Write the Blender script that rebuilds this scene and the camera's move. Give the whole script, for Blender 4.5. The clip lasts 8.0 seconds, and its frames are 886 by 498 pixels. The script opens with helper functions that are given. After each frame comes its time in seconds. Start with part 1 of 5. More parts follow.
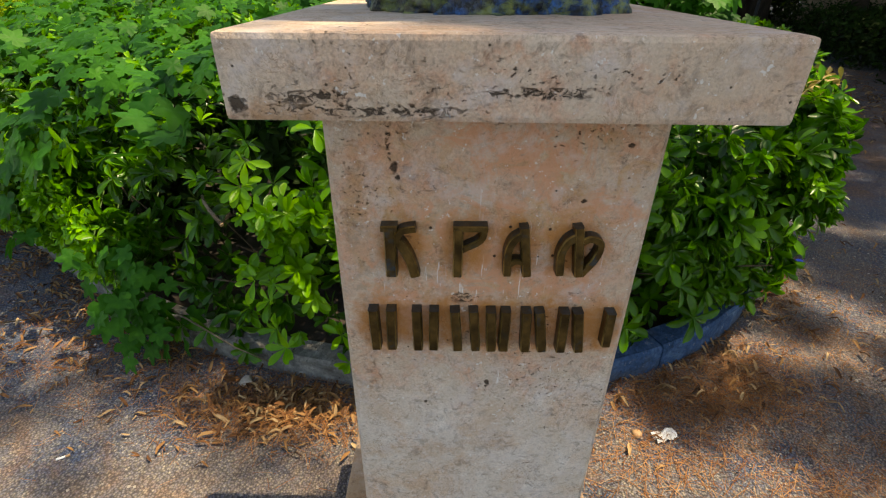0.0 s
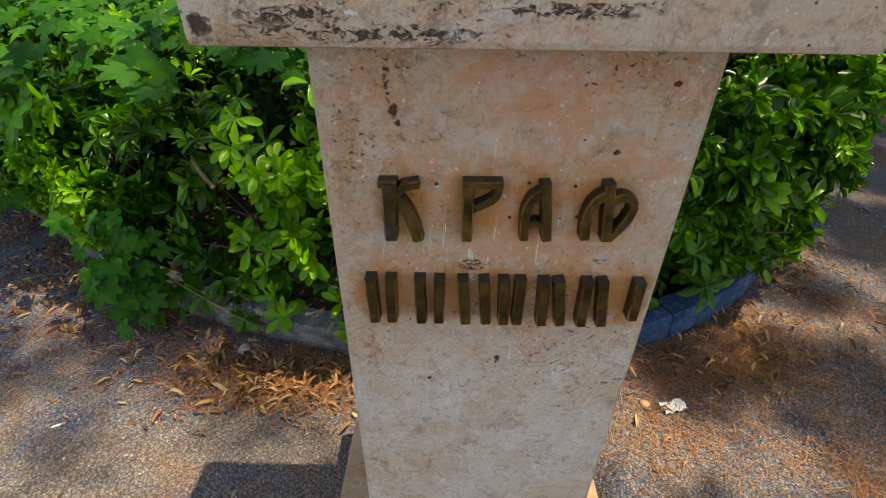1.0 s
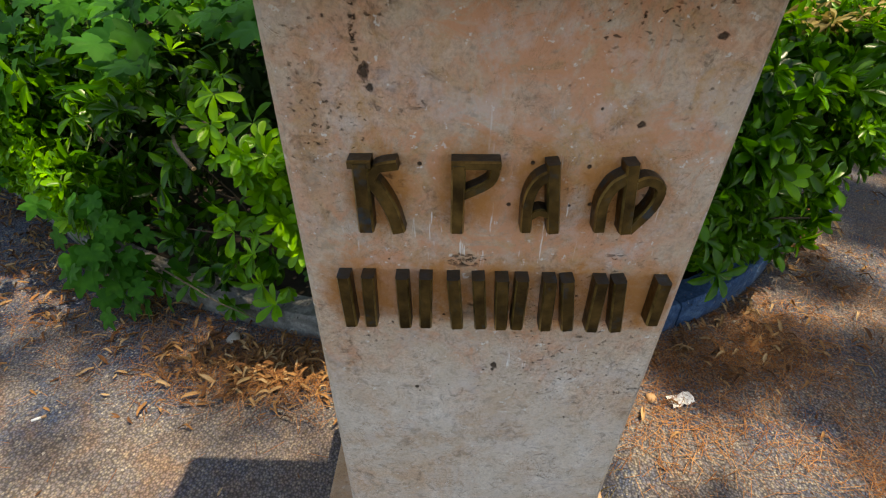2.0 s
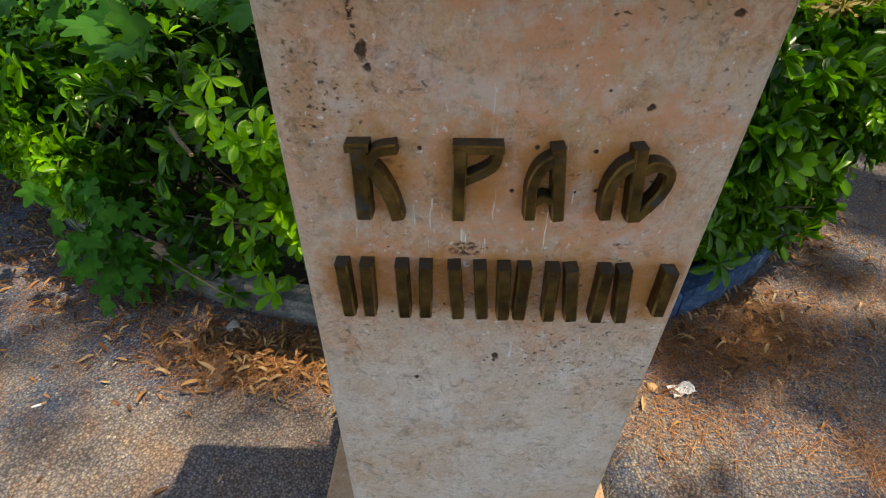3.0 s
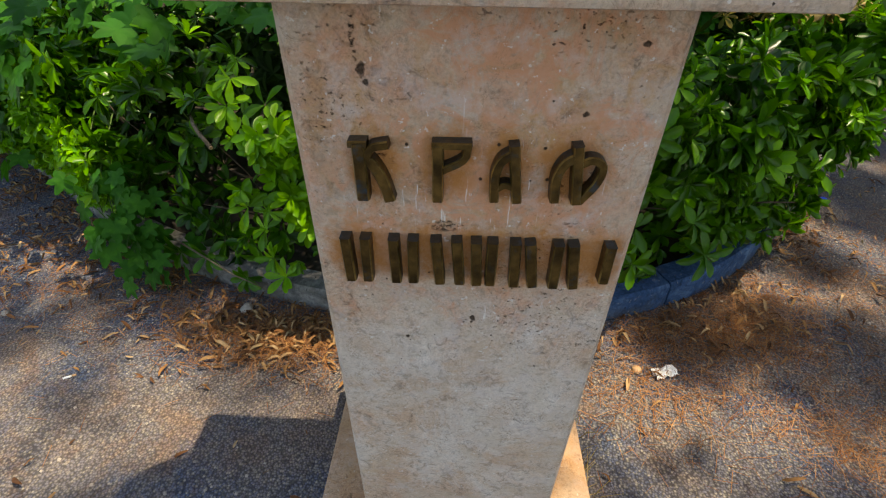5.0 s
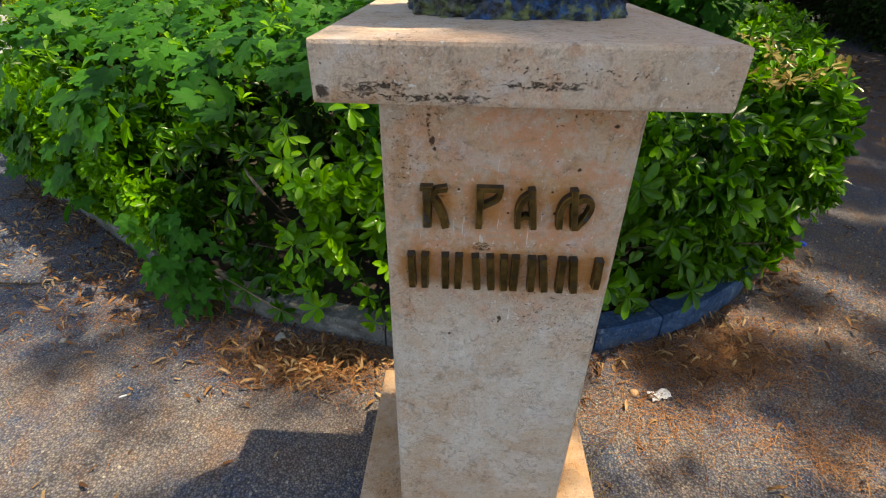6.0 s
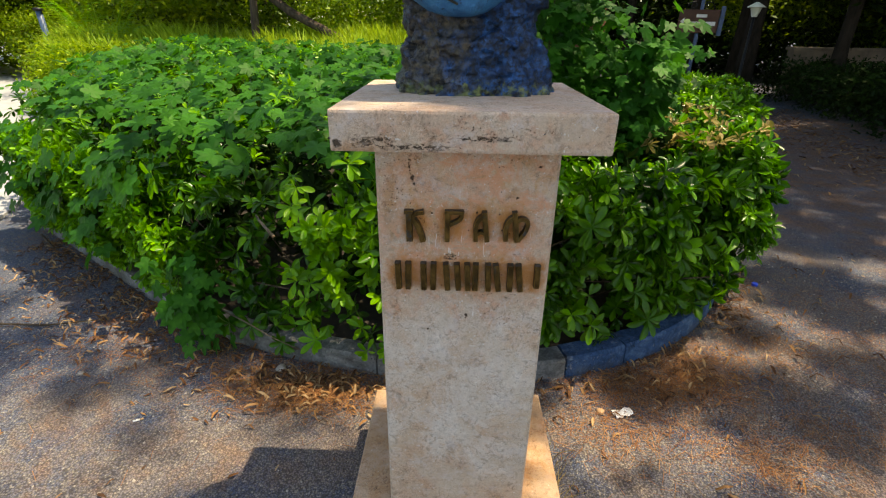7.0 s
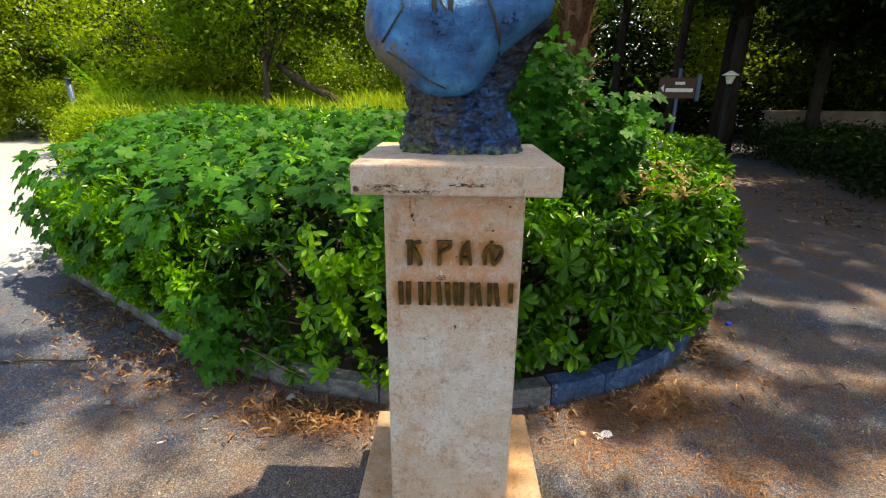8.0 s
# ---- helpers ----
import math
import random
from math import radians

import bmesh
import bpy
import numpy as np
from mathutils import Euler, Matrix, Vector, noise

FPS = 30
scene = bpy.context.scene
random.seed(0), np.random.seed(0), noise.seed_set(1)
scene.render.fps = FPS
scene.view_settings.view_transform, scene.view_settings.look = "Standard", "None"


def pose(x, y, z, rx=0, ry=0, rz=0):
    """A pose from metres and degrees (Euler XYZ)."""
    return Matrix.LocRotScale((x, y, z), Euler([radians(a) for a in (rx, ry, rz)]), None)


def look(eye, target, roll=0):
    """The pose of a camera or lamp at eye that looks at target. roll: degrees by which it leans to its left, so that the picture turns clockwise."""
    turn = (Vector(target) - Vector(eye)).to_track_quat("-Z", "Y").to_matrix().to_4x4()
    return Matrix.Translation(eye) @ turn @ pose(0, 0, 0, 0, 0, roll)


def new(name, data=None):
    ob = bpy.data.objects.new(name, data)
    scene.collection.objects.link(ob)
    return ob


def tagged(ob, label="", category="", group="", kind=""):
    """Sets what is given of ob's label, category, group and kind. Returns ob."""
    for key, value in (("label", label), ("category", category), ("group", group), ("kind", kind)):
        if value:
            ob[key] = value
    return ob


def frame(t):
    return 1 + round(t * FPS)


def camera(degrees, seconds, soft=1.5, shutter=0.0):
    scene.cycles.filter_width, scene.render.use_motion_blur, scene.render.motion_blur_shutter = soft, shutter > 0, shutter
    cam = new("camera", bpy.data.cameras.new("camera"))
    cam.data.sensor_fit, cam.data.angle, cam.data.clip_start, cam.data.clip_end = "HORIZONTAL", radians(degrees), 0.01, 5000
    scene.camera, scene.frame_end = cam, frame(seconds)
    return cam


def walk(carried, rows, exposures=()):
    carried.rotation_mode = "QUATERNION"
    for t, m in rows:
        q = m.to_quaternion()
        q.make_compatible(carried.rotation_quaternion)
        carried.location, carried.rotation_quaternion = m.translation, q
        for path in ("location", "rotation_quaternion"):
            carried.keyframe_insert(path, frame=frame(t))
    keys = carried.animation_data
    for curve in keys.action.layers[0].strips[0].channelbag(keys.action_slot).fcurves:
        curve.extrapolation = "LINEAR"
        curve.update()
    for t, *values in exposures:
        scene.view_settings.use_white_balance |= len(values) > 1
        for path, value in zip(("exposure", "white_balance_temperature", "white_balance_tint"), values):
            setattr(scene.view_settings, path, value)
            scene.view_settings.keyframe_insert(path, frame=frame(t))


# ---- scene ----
cam = camera(85.3, 8.0, soft=1.2)
PATH = [
    (0, (-0.062, -0.813, 1.561), (-0.08, 0.921, 0.564), 0.5),
    (0.5, (-0.08, -0.793, 1.539), (-0.096, 0.898, 0.471), 0.6),
    (1, (-0.069, -0.742, 1.51), (-0.093, 0.92, 0.397), 0.6),
    (1.5, (-0.054, -0.683, 1.482), (-0.083, 0.955, 0.336), 0.5),
    (3, (-0.054, -0.642, 1.455), (-0.086, 0.95, 0.245), 0.7),
    (3.5, (-0.057, -0.65, 1.458), (-0.092, 0.929, 0.231), 0.7),
    (4, (-0.058, -0.657, 1.461), (-0.097, 0.915, 0.225), 0.7),
    (4.2, (-0.058, -0.661, 1.466), (-0.099, 0.906, 0.223), 0.7),
    (5.3, (-0.012, -0.808, 1.546), (-0.083, 0.789, 0.345), 0.7),
    (5.5, (-0.013, -0.85, 1.575), (-0.088, 0.769, 0.403), 0.7),
    (6, (-0.077, -0.996, 1.616), (-0.152, 0.697, 0.553), 0.8),
    (6.5, (-0.118, -1.162, 1.644), (-0.176, 0.599, 0.698), 0.9),
    (7, (-0.03, -1.315, 1.668), (-0.076, 0.498, 0.827), 0.8),
    (7.5, (0.055, -1.501, 1.689), (0.004, 0.363, 0.964), 0.4),
    (8, (0.0, -1.647, 1.706), (-0.049, 0.253, 1.082), 0.6),
]
walk(cam, [(t, look(eye, target, roll)) for t, eye, target, roll in PATH], [(0.0, 1.17, 8850, 8), (3.5, 1.12, 8550, 8), (5.6, 1.12, 8450, 8), (6.6, 1.18, 8500, 8), (7.4, 1.29, 8750, 8), (8.0, 1.40, 8800, 8)])

# ---- world, sun, exposure ----
SUN_TO = Vector((0.575, 0.11, 1.5)).normalized()
world = bpy.data.worlds.new("sky")
scene.world = world
world.use_nodes = True
wn = world.node_tree.nodes
sky = wn.new("ShaderNodeTexSky")
sky.sky_type, sky.sun_disc = "NISHITA", False
sky.sun_elevation = math.asin(SUN_TO.z)
sky.sun_rotation = math.atan2(SUN_TO.x, SUN_TO.y)
world.node_tree.links.new(sky.outputs[0], wn["Background"].inputs[0])
wn["Background"].inputs[1].default_value = 0.15
sun = new("sun", bpy.data.lights.new("sun", "SUN"))
sun.data.energy, sun.data.angle, sun.data.color = 4.0, radians(0.53), (1.0, 0.91, 0.77)
sun.matrix_world = look((6, 1, 15), Vector((6, 1, 15)) - SUN_TO)


# ---- materials ----
class Nodes:
    """Short hand for one node material."""

    def __init__(self, name):
        self.mat = bpy.data.materials.new(name)
        self.mat.use_nodes = True
        self.tree = self.mat.node_tree
        self.bsdf = self.tree.nodes["Principled BSDF"]
        self.out = self.tree.nodes["Material Output"]
        self.coord = self.tree.nodes.new("ShaderNodeTexCoord").outputs["Object"]
        self.geo = self.tree.nodes.new("ShaderNodeNewGeometry")
        self.kept = {}

    def link(self, a, b):
        self.tree.links.new(a, b)

    def put(self, socket, value):
        if isinstance(value, bpy.types.NodeSocket):
            self.link(value, socket)
        else:
            socket.default_value = value

    def noise(self, scale, detail=4.0, rough=0.55, coord=None, distort=0.0):
        n = self.tree.nodes.new("ShaderNodeTexNoise")
        n.inputs["Scale"].default_value, n.inputs["Detail"].default_value = scale, detail
        n.inputs["Roughness"].default_value, n.inputs["Distortion"].default_value = rough, distort
        self.link(coord or self.coord, n.inputs["Vector"])
        return n.outputs["Fac"]

    def voronoi(self, scale, feature="F1", out="Distance", coord=None):
        n = self.tree.nodes.new("ShaderNodeTexVoronoi")
        n.feature = feature
        n.inputs["Scale"].default_value = scale
        self.link(coord or self.coord, n.inputs["Vector"])
        return n.outputs[out]

    def stretch(self, sx, sy, sz):
        n = self.tree.nodes.new("ShaderNodeMapping")
        n.inputs["Scale"].default_value = (sx, sy, sz)
        self.link(self.coord, n.inputs["Vector"])
        return n.outputs[0]

    def ramp(self, fac, *stops):
        n = self.tree.nodes.new("ShaderNodeValToRGB")
        e = n.color_ramp.elements
        while len(e) < len(stops):
            e.new(0.5)
        for k, (p, c) in enumerate(stops):
            e[k].position = p
            e[k].color = (*c, 1) if isinstance(c, tuple) else (c, c, c, 1)
        self.link(fac, n.inputs[0])
        return n.outputs[0]

    def mix(self, fac, a, b, blend="MIX"):
        n = self.tree.nodes.new("ShaderNodeMix")
        n.data_type, n.blend_type = "RGBA", blend
        for socket, value in ((n.inputs[0], fac), (n.inputs[6], a), (n.inputs[7], b)):
            if isinstance(value, tuple):
                value = (*value, 1)
            self.put(socket, value)
        return n.outputs[2]

    def math(self, op, a, b=0.0):
        n = self.tree.nodes.new("ShaderNodeMath")
        n.operation = op
        self.put(n.inputs[0], a), self.put(n.inputs[1], b)
        return n.outputs[0]

    def bump(self, height, strength=0.5, distance=0.01, normal=None):
        n = self.tree.nodes.new("ShaderNodeBump")
        n.inputs["Strength"].default_value, n.inputs["Distance"].default_value = strength, distance
        self.link(height, n.inputs["Height"])
        if normal:
            self.link(normal, n.inputs["Normal"])
        return n.outputs[0]

    def spot(self, at, r, ragged=0.35, grain=45):
        """A soft-edged patch at a place, 1 in its middle and 0 outside."""
        fray = self.kept.get((ragged, grain))
        if fray is None:
            fray = self.line(self.noise(grain, 5, 0.65), ragged * 4, -ragged * 2, False)
            self.kept[(ragged, grain)] = fray
        m = self.tree.nodes.new("ShaderNodeMapping")
        m.inputs["Scale"].default_value = tuple(1 / v for v in r)
        m.inputs["Location"].default_value = tuple(-a / v for a, v in zip(at, r))
        self.link(self.coord, m.inputs["Vector"])
        d = self.tree.nodes.new("ShaderNodeVectorMath")
        d.operation = "LENGTH"
        self.link(m.outputs[0], d.inputs[0])
        return self.line(self.math("ADD", d.outputs["Value"], fray), -2.22, 2.22)

    def line(self, a, slope, start, clamp=True):
        """slope * a + start, kept within 0 and 1."""
        n = self.tree.nodes.new("ShaderNodeMath")
        n.operation, n.use_clamp = "MULTIPLY_ADD", clamp
        self.link(a, n.inputs[0])
        n.inputs[1].default_value, n.inputs[2].default_value = slope, start
        return n.outputs[0]

    def most(self, *facs):
        out = facs[0]
        for f in facs[1:]:
            out = self.math("MAXIMUM", out, f)
        return out

    def done(self, colour, rough=0.8, metal=0.0, normal=None, spec=None):
        if isinstance(colour, tuple):
            colour = (*colour, 1)
        self.put(self.bsdf.inputs["Base Color"], colour)
        self.put(self.bsdf.inputs["Roughness"], rough)
        self.put(self.bsdf.inputs["Metallic"], metal)
        if normal:
            self.link(normal, self.bsdf.inputs["Normal"])
        if spec is not None:
            self.put(self.bsdf.inputs["Specular IOR Level"], spec)
        return self.mat


def leaf_material(name, dark, mid, light, through_colour, rough=0.4, share=0.3, spec=0.5, per_plant=1.0, patch_size=1.7):
    """A leaf: colour by island, some light let through."""
    n = Nodes(name)
    pick = n.geo.outputs["Random Per Island"]
    colour = n.ramp(pick, (0.0, dark), (0.55, mid), (1.0, light))
    # Broad light and dark patches; on trees they imitate lit and shaded masses.
    patch = n.noise(patch_size, 3)
    colour = n.mix(n.ramp(patch, (0.40, 0.0), (0.66, 0.5)), colour, light)
    colour = n.mix(n.ramp(n.noise(patch_size * 0.8, 4), (0.56, 0.0), (0.70, 0.6)), colour, dark)
    colour = n.mix(0.35, colour, n.ramp(n.noise(60, 2), (0.3, 0.55), (0.7, 1.0)), "MULTIPLY")
    if per_plant < 1:
        own = n.tree.nodes.new("ShaderNodeObjectInfo").outputs["Random"]
        colour = n.mix(1.0, colour, n.ramp(own, (0.0, per_plant), (1.0, 1.0)), "MULTIPLY")
    n.done(colour, rough, spec=spec)
    t = n.tree.nodes.new("ShaderNodeBsdfTranslucent")
    n.put(t.inputs[0], n.mix(0.45, colour, through_colour))
    m = n.tree.nodes.new("ShaderNodeMixShader")
    m.inputs[0].default_value = share
    n.link(n.bsdf.outputs[0], m.inputs[1]), n.link(t.outputs[0], m.inputs[2])
    n.link(m.outputs[0], n.out.inputs[0])
    return n.mat


def travertine(name="travertine", tint=None):
    n = Nodes(name)
    F = -0.234
    base = n.ramp(n.noise(3.2, 6, 0.6), (0.30, (0.51, 0.33, 0.225)), (0.48, (0.62, 0.455, 0.335)), (0.66, (0.68, 0.55, 0.44)))
    flush = n.most(n.spot((0, F, 1.22), (0.36, 0.3, 0.34), 0.5), 0.3)
    pink = n.math("MULTIPLY", n.ramp(n.noise(8, 7, 0.7, distort=1.0), (0.36, 0.0), (0.58, 0.95)), flush)
    colour = n.mix(pink, base, (0.60, 0.29, 0.165))
    blotch = n.ramp(n.noise(22, 6, 0.7), (0.34, 0.0), (0.52, 1.0))
    halo = n.math("MULTIPLY", n.most(n.spot((0.0, F, 1.235), (0.20, 0.1, 0.070), 0.5, 30), n.spot((0.01, F, 1.10), (0.23, 0.1, 0.075), 0.5, 30)), blotch)
    hugging = n.most(*[n.spot((x, F, z), (a, 0.1, 0.058), 0.35, 40) for x, z, a in ((-0.125, 1.235, 0.042), (-0.035, 1.24, 0.042), (0.035, 1.235, 0.036), (0.112, 1.235, 0.05))], *[n.spot((x, F, 1.10), (0.052, 0.1, 0.062), 0.35, 40) for x in (-0.158, -0.07, 0.01, 0.09, 0.165)])
    rust = n.most(n.spot((0.112, F, 1.312), (0.034, 0.1, 0.016), 0.5, 70), n.spot((0.02, F, 1.352), (0.05, 0.1, 0.007), 0.5, 70), n.spot((0.12, F, 1.388), (0.06, 0.1, 0.018), 0.6, 70), n.spot((-0.185, F, 1.27), (0.018, 0.1, 0.12), 0.6, 50),
                  n.math("MULTIPLY", halo, 0.95), n.spot((0.175, F, 1.10), (0.02, 0.1, 0.05), 0.6, 50), n.spot((-0.24, -0.3, 1.43), (0.05, 0.1, 0.02), 0.5, 50))
    colour = n.mix(n.math("MULTIPLY", rust, 0.82), colour, (0.46, 0.21, 0.07))
    pale = n.math("MULTIPLY", n.ramp(n.noise(6.5, 7, 0.72, distort=0.5), (0.38, 0.0), (0.54, 0.9)), n.most(n.spot((0, F, 0.70), (0.5, 0.5, 0.40), 0.4, 4), 0.15))
    colour = n.mix(pale, colour, (0.74, 0.66, 0.61))
    grit = n.ramp(n.noise(260, 4, 0.75), (0.34, 0.40), (0.56, 1.0))
    colour = n.mix(0.5, colour, grit, "MULTIPLY")
    mottle = n.ramp(n.noise(48, 7, 0.74, distort=1.2), (0.38, 0.40), (0.47, 0.86), (0.60, 1.0))
    colour = n.mix(0.8, colour, mottle, "MULTIPLY")
    cloudy = n.ramp(n.noise(11, 6, 0.66, distort=0.8), (0.42, 0.0), (0.60, 0.5))
    colour = n.mix(cloudy, colour, (0.52, 0.42, 0.335))
    ochre = n.math("MULTIPLY", n.ramp(n.noise(15, 7, 0.72, distort=1.4), (0.50, 0.0), (0.63, 0.8)), n.math("MULTIPLY", n.ramp(n.noise(4.0, 4), (0.40, 0.25), (0.60, 1.0)), n.most(n.spot((0, F, 1.24), (0.3, 0.2, 0.26), 0.4, 8), n.spot((0, 0, 0.16), (0.5, 0.6, 0.2), 0.5, 8), 0.22)))
    colour = n.mix(ochre, colour, (0.50, 0.27, 0.10))
    salmon = n.math("MULTIPLY", n.ramp(n.noise(19, 7, 0.74, distort=1.0), (0.46, 0.0), (0.56, 0.85)), n.most(n.spot((0, F, 1.19), (0.27, 0.1, 0.22), 0.5, 12), n.spot((0.05, F, 1.37), (0.16, 0.1, 0.06), 0.5, 12)))
    colour = n.mix(salmon, colour, (0.60, 0.285, 0.165))
    # wandering hairline veins
    wander = n.noise(16, 6, 0.7, distort=1.6)
    hair = n.ramp(n.math("ABSOLUTE", n.math("SUBTRACT", wander, 0.5)), (0.0, 1.0), (0.011, 0.0))
    hair = n.math("MULTIPLY", hair, n.ramp(n.noise(9, 5, 0.6), (0.48, 0.0), (0.60, 0.75)))
    colour = n.mix(hair, colour, (0.22, 0.125, 0.065))
    scratch = n.math("MULTIPLY", n.ramp(n.noise(40, 3, 0.55, n.stretch(4.0, 1, 0.35)), (0.66, 0.0), (0.69, 0.7)), n.most(n.spot((0.0, F, 1.20), (0.18, 0.1, 0.11), 0.6, 40), n.spot((0.03, F, 1.0), (0.10, 0.1, 0.03), 0.6, 40)))
    colour = n.mix(scratch, colour, (0.80, 0.79, 0.78))
    lilac = n.ramp(n.noise(17, 5, 0.7), (0.52, 0.0), (0.66, 0.5))
    colour = n.mix(lilac, colour, (0.58, 0.50, 0.48))
    flecks = n.ramp(n.noise(95, 3, 0.65), (0.65, 0.0), (0.70, 0.65))
    colour = n.mix(flecks, colour, (0.72, 0.70, 0.68))
    ring_tone = n.math("MULTIPLY", hugging, n.ramp(n.noise(26, 6, 0.72), (0.34, 0.25), (0.54, 0.95)))
    colour = n.mix(ring_tone, colour, (0.45, 0.185, 0.055))
    # worm-eaten areas: loose pits, ragged lines
    area = n.most(n.ramp(n.noise(7, 5, 0.65), (0.52, 0.0), (0.65, 0.85)), n.spot((-0.185, F, 1.30), (0.028, 0.1, 0.15)), n.spot((0.13, F, 1.39), (0.08, 0.1, 0.035)), n.spot((-0.14, -0.3, 1.442), (0.17, 0.1, 0.024)),
                  n.spot((0.0, -0.3, 1.47), (0.22, 0.1, 0.022)), n.spot((-0.04, F, 1.146), (0.03, 0.1, 0.018)), n.spot((0.07, F, 0.98), (0.12, 0.1, 0.05)))
    fine = n.ramp(n.noise(150, 5, 0.65, n.stretch(0.8, 0.8, 1.2)), (0.33, 1.0), (0.39, 0.0))
    wide = n.ramp(n.noise(62, 6, 0.65, n.stretch(0.8, 0.8, 1.3), 0.8), (0.30, 1.0), (0.34, 0.0))
    pits = n.math("MULTIPLY", n.most(fine, wide), n.math("MULTIPLY", area, n.ramp(n.noise(20, 4, 0.6), (0.46, 0.15), (0.58, 1.0))))
    lone = n.math("MULTIPLY", n.ramp(n.voronoi(62, coord=n.stretch(1, 0.4, 1)), (0.05, 1.0), (0.10, 0.0)), n.ramp(n.noise(33, 3, 0.6), (0.54, 0.0), (0.58, 1.0)))
    pits = n.most(pits, n.math("MULTIPLY", lone, 0.9))
    hole = lambda x, y, z, a, c: n.spot((x, y, z), (a, 0.1, c), 0.55, 130)
    holes = n.most(hole(-0.131, F, 1.345, 0.005, 0.010), hole(-0.127, F, 1.333, 0.003, 0.004), hole(0.116, F, 1.303, 0.004, 0.004), hole(0.006, F, 0.977, 0.004, 0.006), hole(0.004, F, 0.968, 0.003, 0.003), hole(-0.285, -0.3, 1.440, 0.010, 0.009), hole(0.163, F, 1.378, 0.005, 0.003), hole(-0.095, F, 0.93, 0.003, 0.003), *[n.spot((x, F, z), (0.0024, 0.1, 0.0024), 0.1, 90) for x, z in ((-0.085, 1.261), (0.023, 1.264), (0.077, 1.261), (0.004, 1.218), (0.085, 1.220))])
    lines = n.most(n.spot((-0.137, F, 1.385), (0.0035, 0.1, 0.036), 0.5, 90), n.spot((-0.15, -0.3, 1.434), (0.12, 0.1, 0.008), 0.3), n.spot((0.03, -0.3, 1.453), (0.075, 0.1, 0.006), 0.3), n.spot((-0.20, -0.3, 1.447), (0.05, 0.1, 0.008), 0.3), n.spot((-0.036, F, 1.146), (0.020, 0.1, 0.009), 0.3))
    broken = n.ramp(n.noise(120, 6, 0.75, n.stretch(0.7, 0.7, 1.2), 0.8), (0.44, 1.0), (0.48, 0.0))
    holes = n.most(holes, n.math("MULTIPLY", lines, broken))
    pits = n.most(pits, holes)
    colour = n.mix(n.math("MULTIPLY", pits, 0.92), colour, (0.040, 0.024, 0.014))
    # Optional tint multiplies the whole stone colour, broken up by noise.
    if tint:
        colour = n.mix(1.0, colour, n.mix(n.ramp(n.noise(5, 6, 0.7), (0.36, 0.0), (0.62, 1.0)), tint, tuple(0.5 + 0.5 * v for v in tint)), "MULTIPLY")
    h = n.math("ADD", n.math("MULTIPLY", n.noise(240, 3), 0.3), n.math("MULTIPLY", n.noise(34, 7, 0.7), 0.7))
    h = n.math("SUBTRACT", h, n.math("MULTIPLY", pits, 1.4))
    return n.done(colour, 0.75, normal=n.bump(h, 1.0, 0.006), spec=0.25)


def asphalt():
    n = Nodes("worn asphalt")
    cell = n.voronoi(130, out="Color")
    stone = n.ramp(cell, (0.0, (0.026, 0.044, 0.092)), (0.40, (0.080, 0.120, 0.215)), (0.75, (0.170, 0.185, 0.205)), (0.97, (0.42, 0.40, 0.36)))
    fine = n.ramp(n.noise(420, 2), (0.3, 0.55), (0.7, 1.0))
    colour = n.mix(0.7, stone, fine, "MULTIPLY")
    seam = n.ramp(n.voronoi(130), (0.30, 1.0), (0.64, 0.30))
    # Tan where sun falls, blue stones elsewhere: the light's tint added to real wear.
    worn = n.math("MULTIPLY", n.ramp(n.noise(1.9, 7, 0.68), (0.40, 0.12), (0.52, 0.92)), n.most(n.spot((-0.9, 0.0, 0), (2.0, 0.9, 3), 0.5, 1.5), n.spot((2.0, 0.9, 0), (2.6, 2.2, 3), 0.4, 1.5), 0.2))
    colour = n.mix(worn, colour, n.mix(0.52, (0.25, 0.180, 0.105), stone))
    dust = n.math("MULTIPLY", n.ramp(n.noise(3.4, 8, 0.74, distort=0.6), (0.50, 0.0), (0.64, 0.5)), n.ramp(n.noise(0.8, 4), (0.42, 0.0), (0.58, 1.0)))
    needle_bed = n.math("MULTIPLY", n.spot((4.6, 4.6, 0), (2.6, 3.4, 3), 0.5, 1.5), n.ramp(n.noise(3.5, 6, 0.7), (0.36, 0.05), (0.60, 0.75)))
    far_bed = n.math("MULTIPLY", n.spot((6.6, 6.6, 0), (3.4, 4.6, 3), 0.4, 1.2), n.ramp(n.noise(4.0, 6, 0.7), (0.36, 0.1), (0.60, 0.8)))
    rusty = n.math("MULTIPLY", n.ramp(n.noise(2.6, 7, 0.72, distort=0.8), (0.50, 0.0), (0.60, 0.45)), n.most(n.spot((1.7, 0.8, 0), (1.7, 1.2, 3), 0.5, 1.5), n.spot((-1.8, 0.1, 0), (1.6, 0.5, 3), 0.5, 1.5)))
    dust = n.most(dust, rusty, needle_bed, far_bed)
    colour = n.mix(dust, colour, n.ramp(n.noise(40, 4, 0.7), (0.35, (0.12, 0.056, 0.026)), (0.65, (0.30, 0.165, 0.082))))
    colour = n.mix(0.85, colour, seam, "MULTIPLY")
    edge = n.voronoi(130)
    h = n.math("ADD", n.math("MULTIPLY", edge, -0.6), n.math("MULTIPLY", n.noise(60, 4), 0.5))
    return n.done(colour, 0.86, normal=n.bump(h, 0.9, 0.008), spec=0.25)


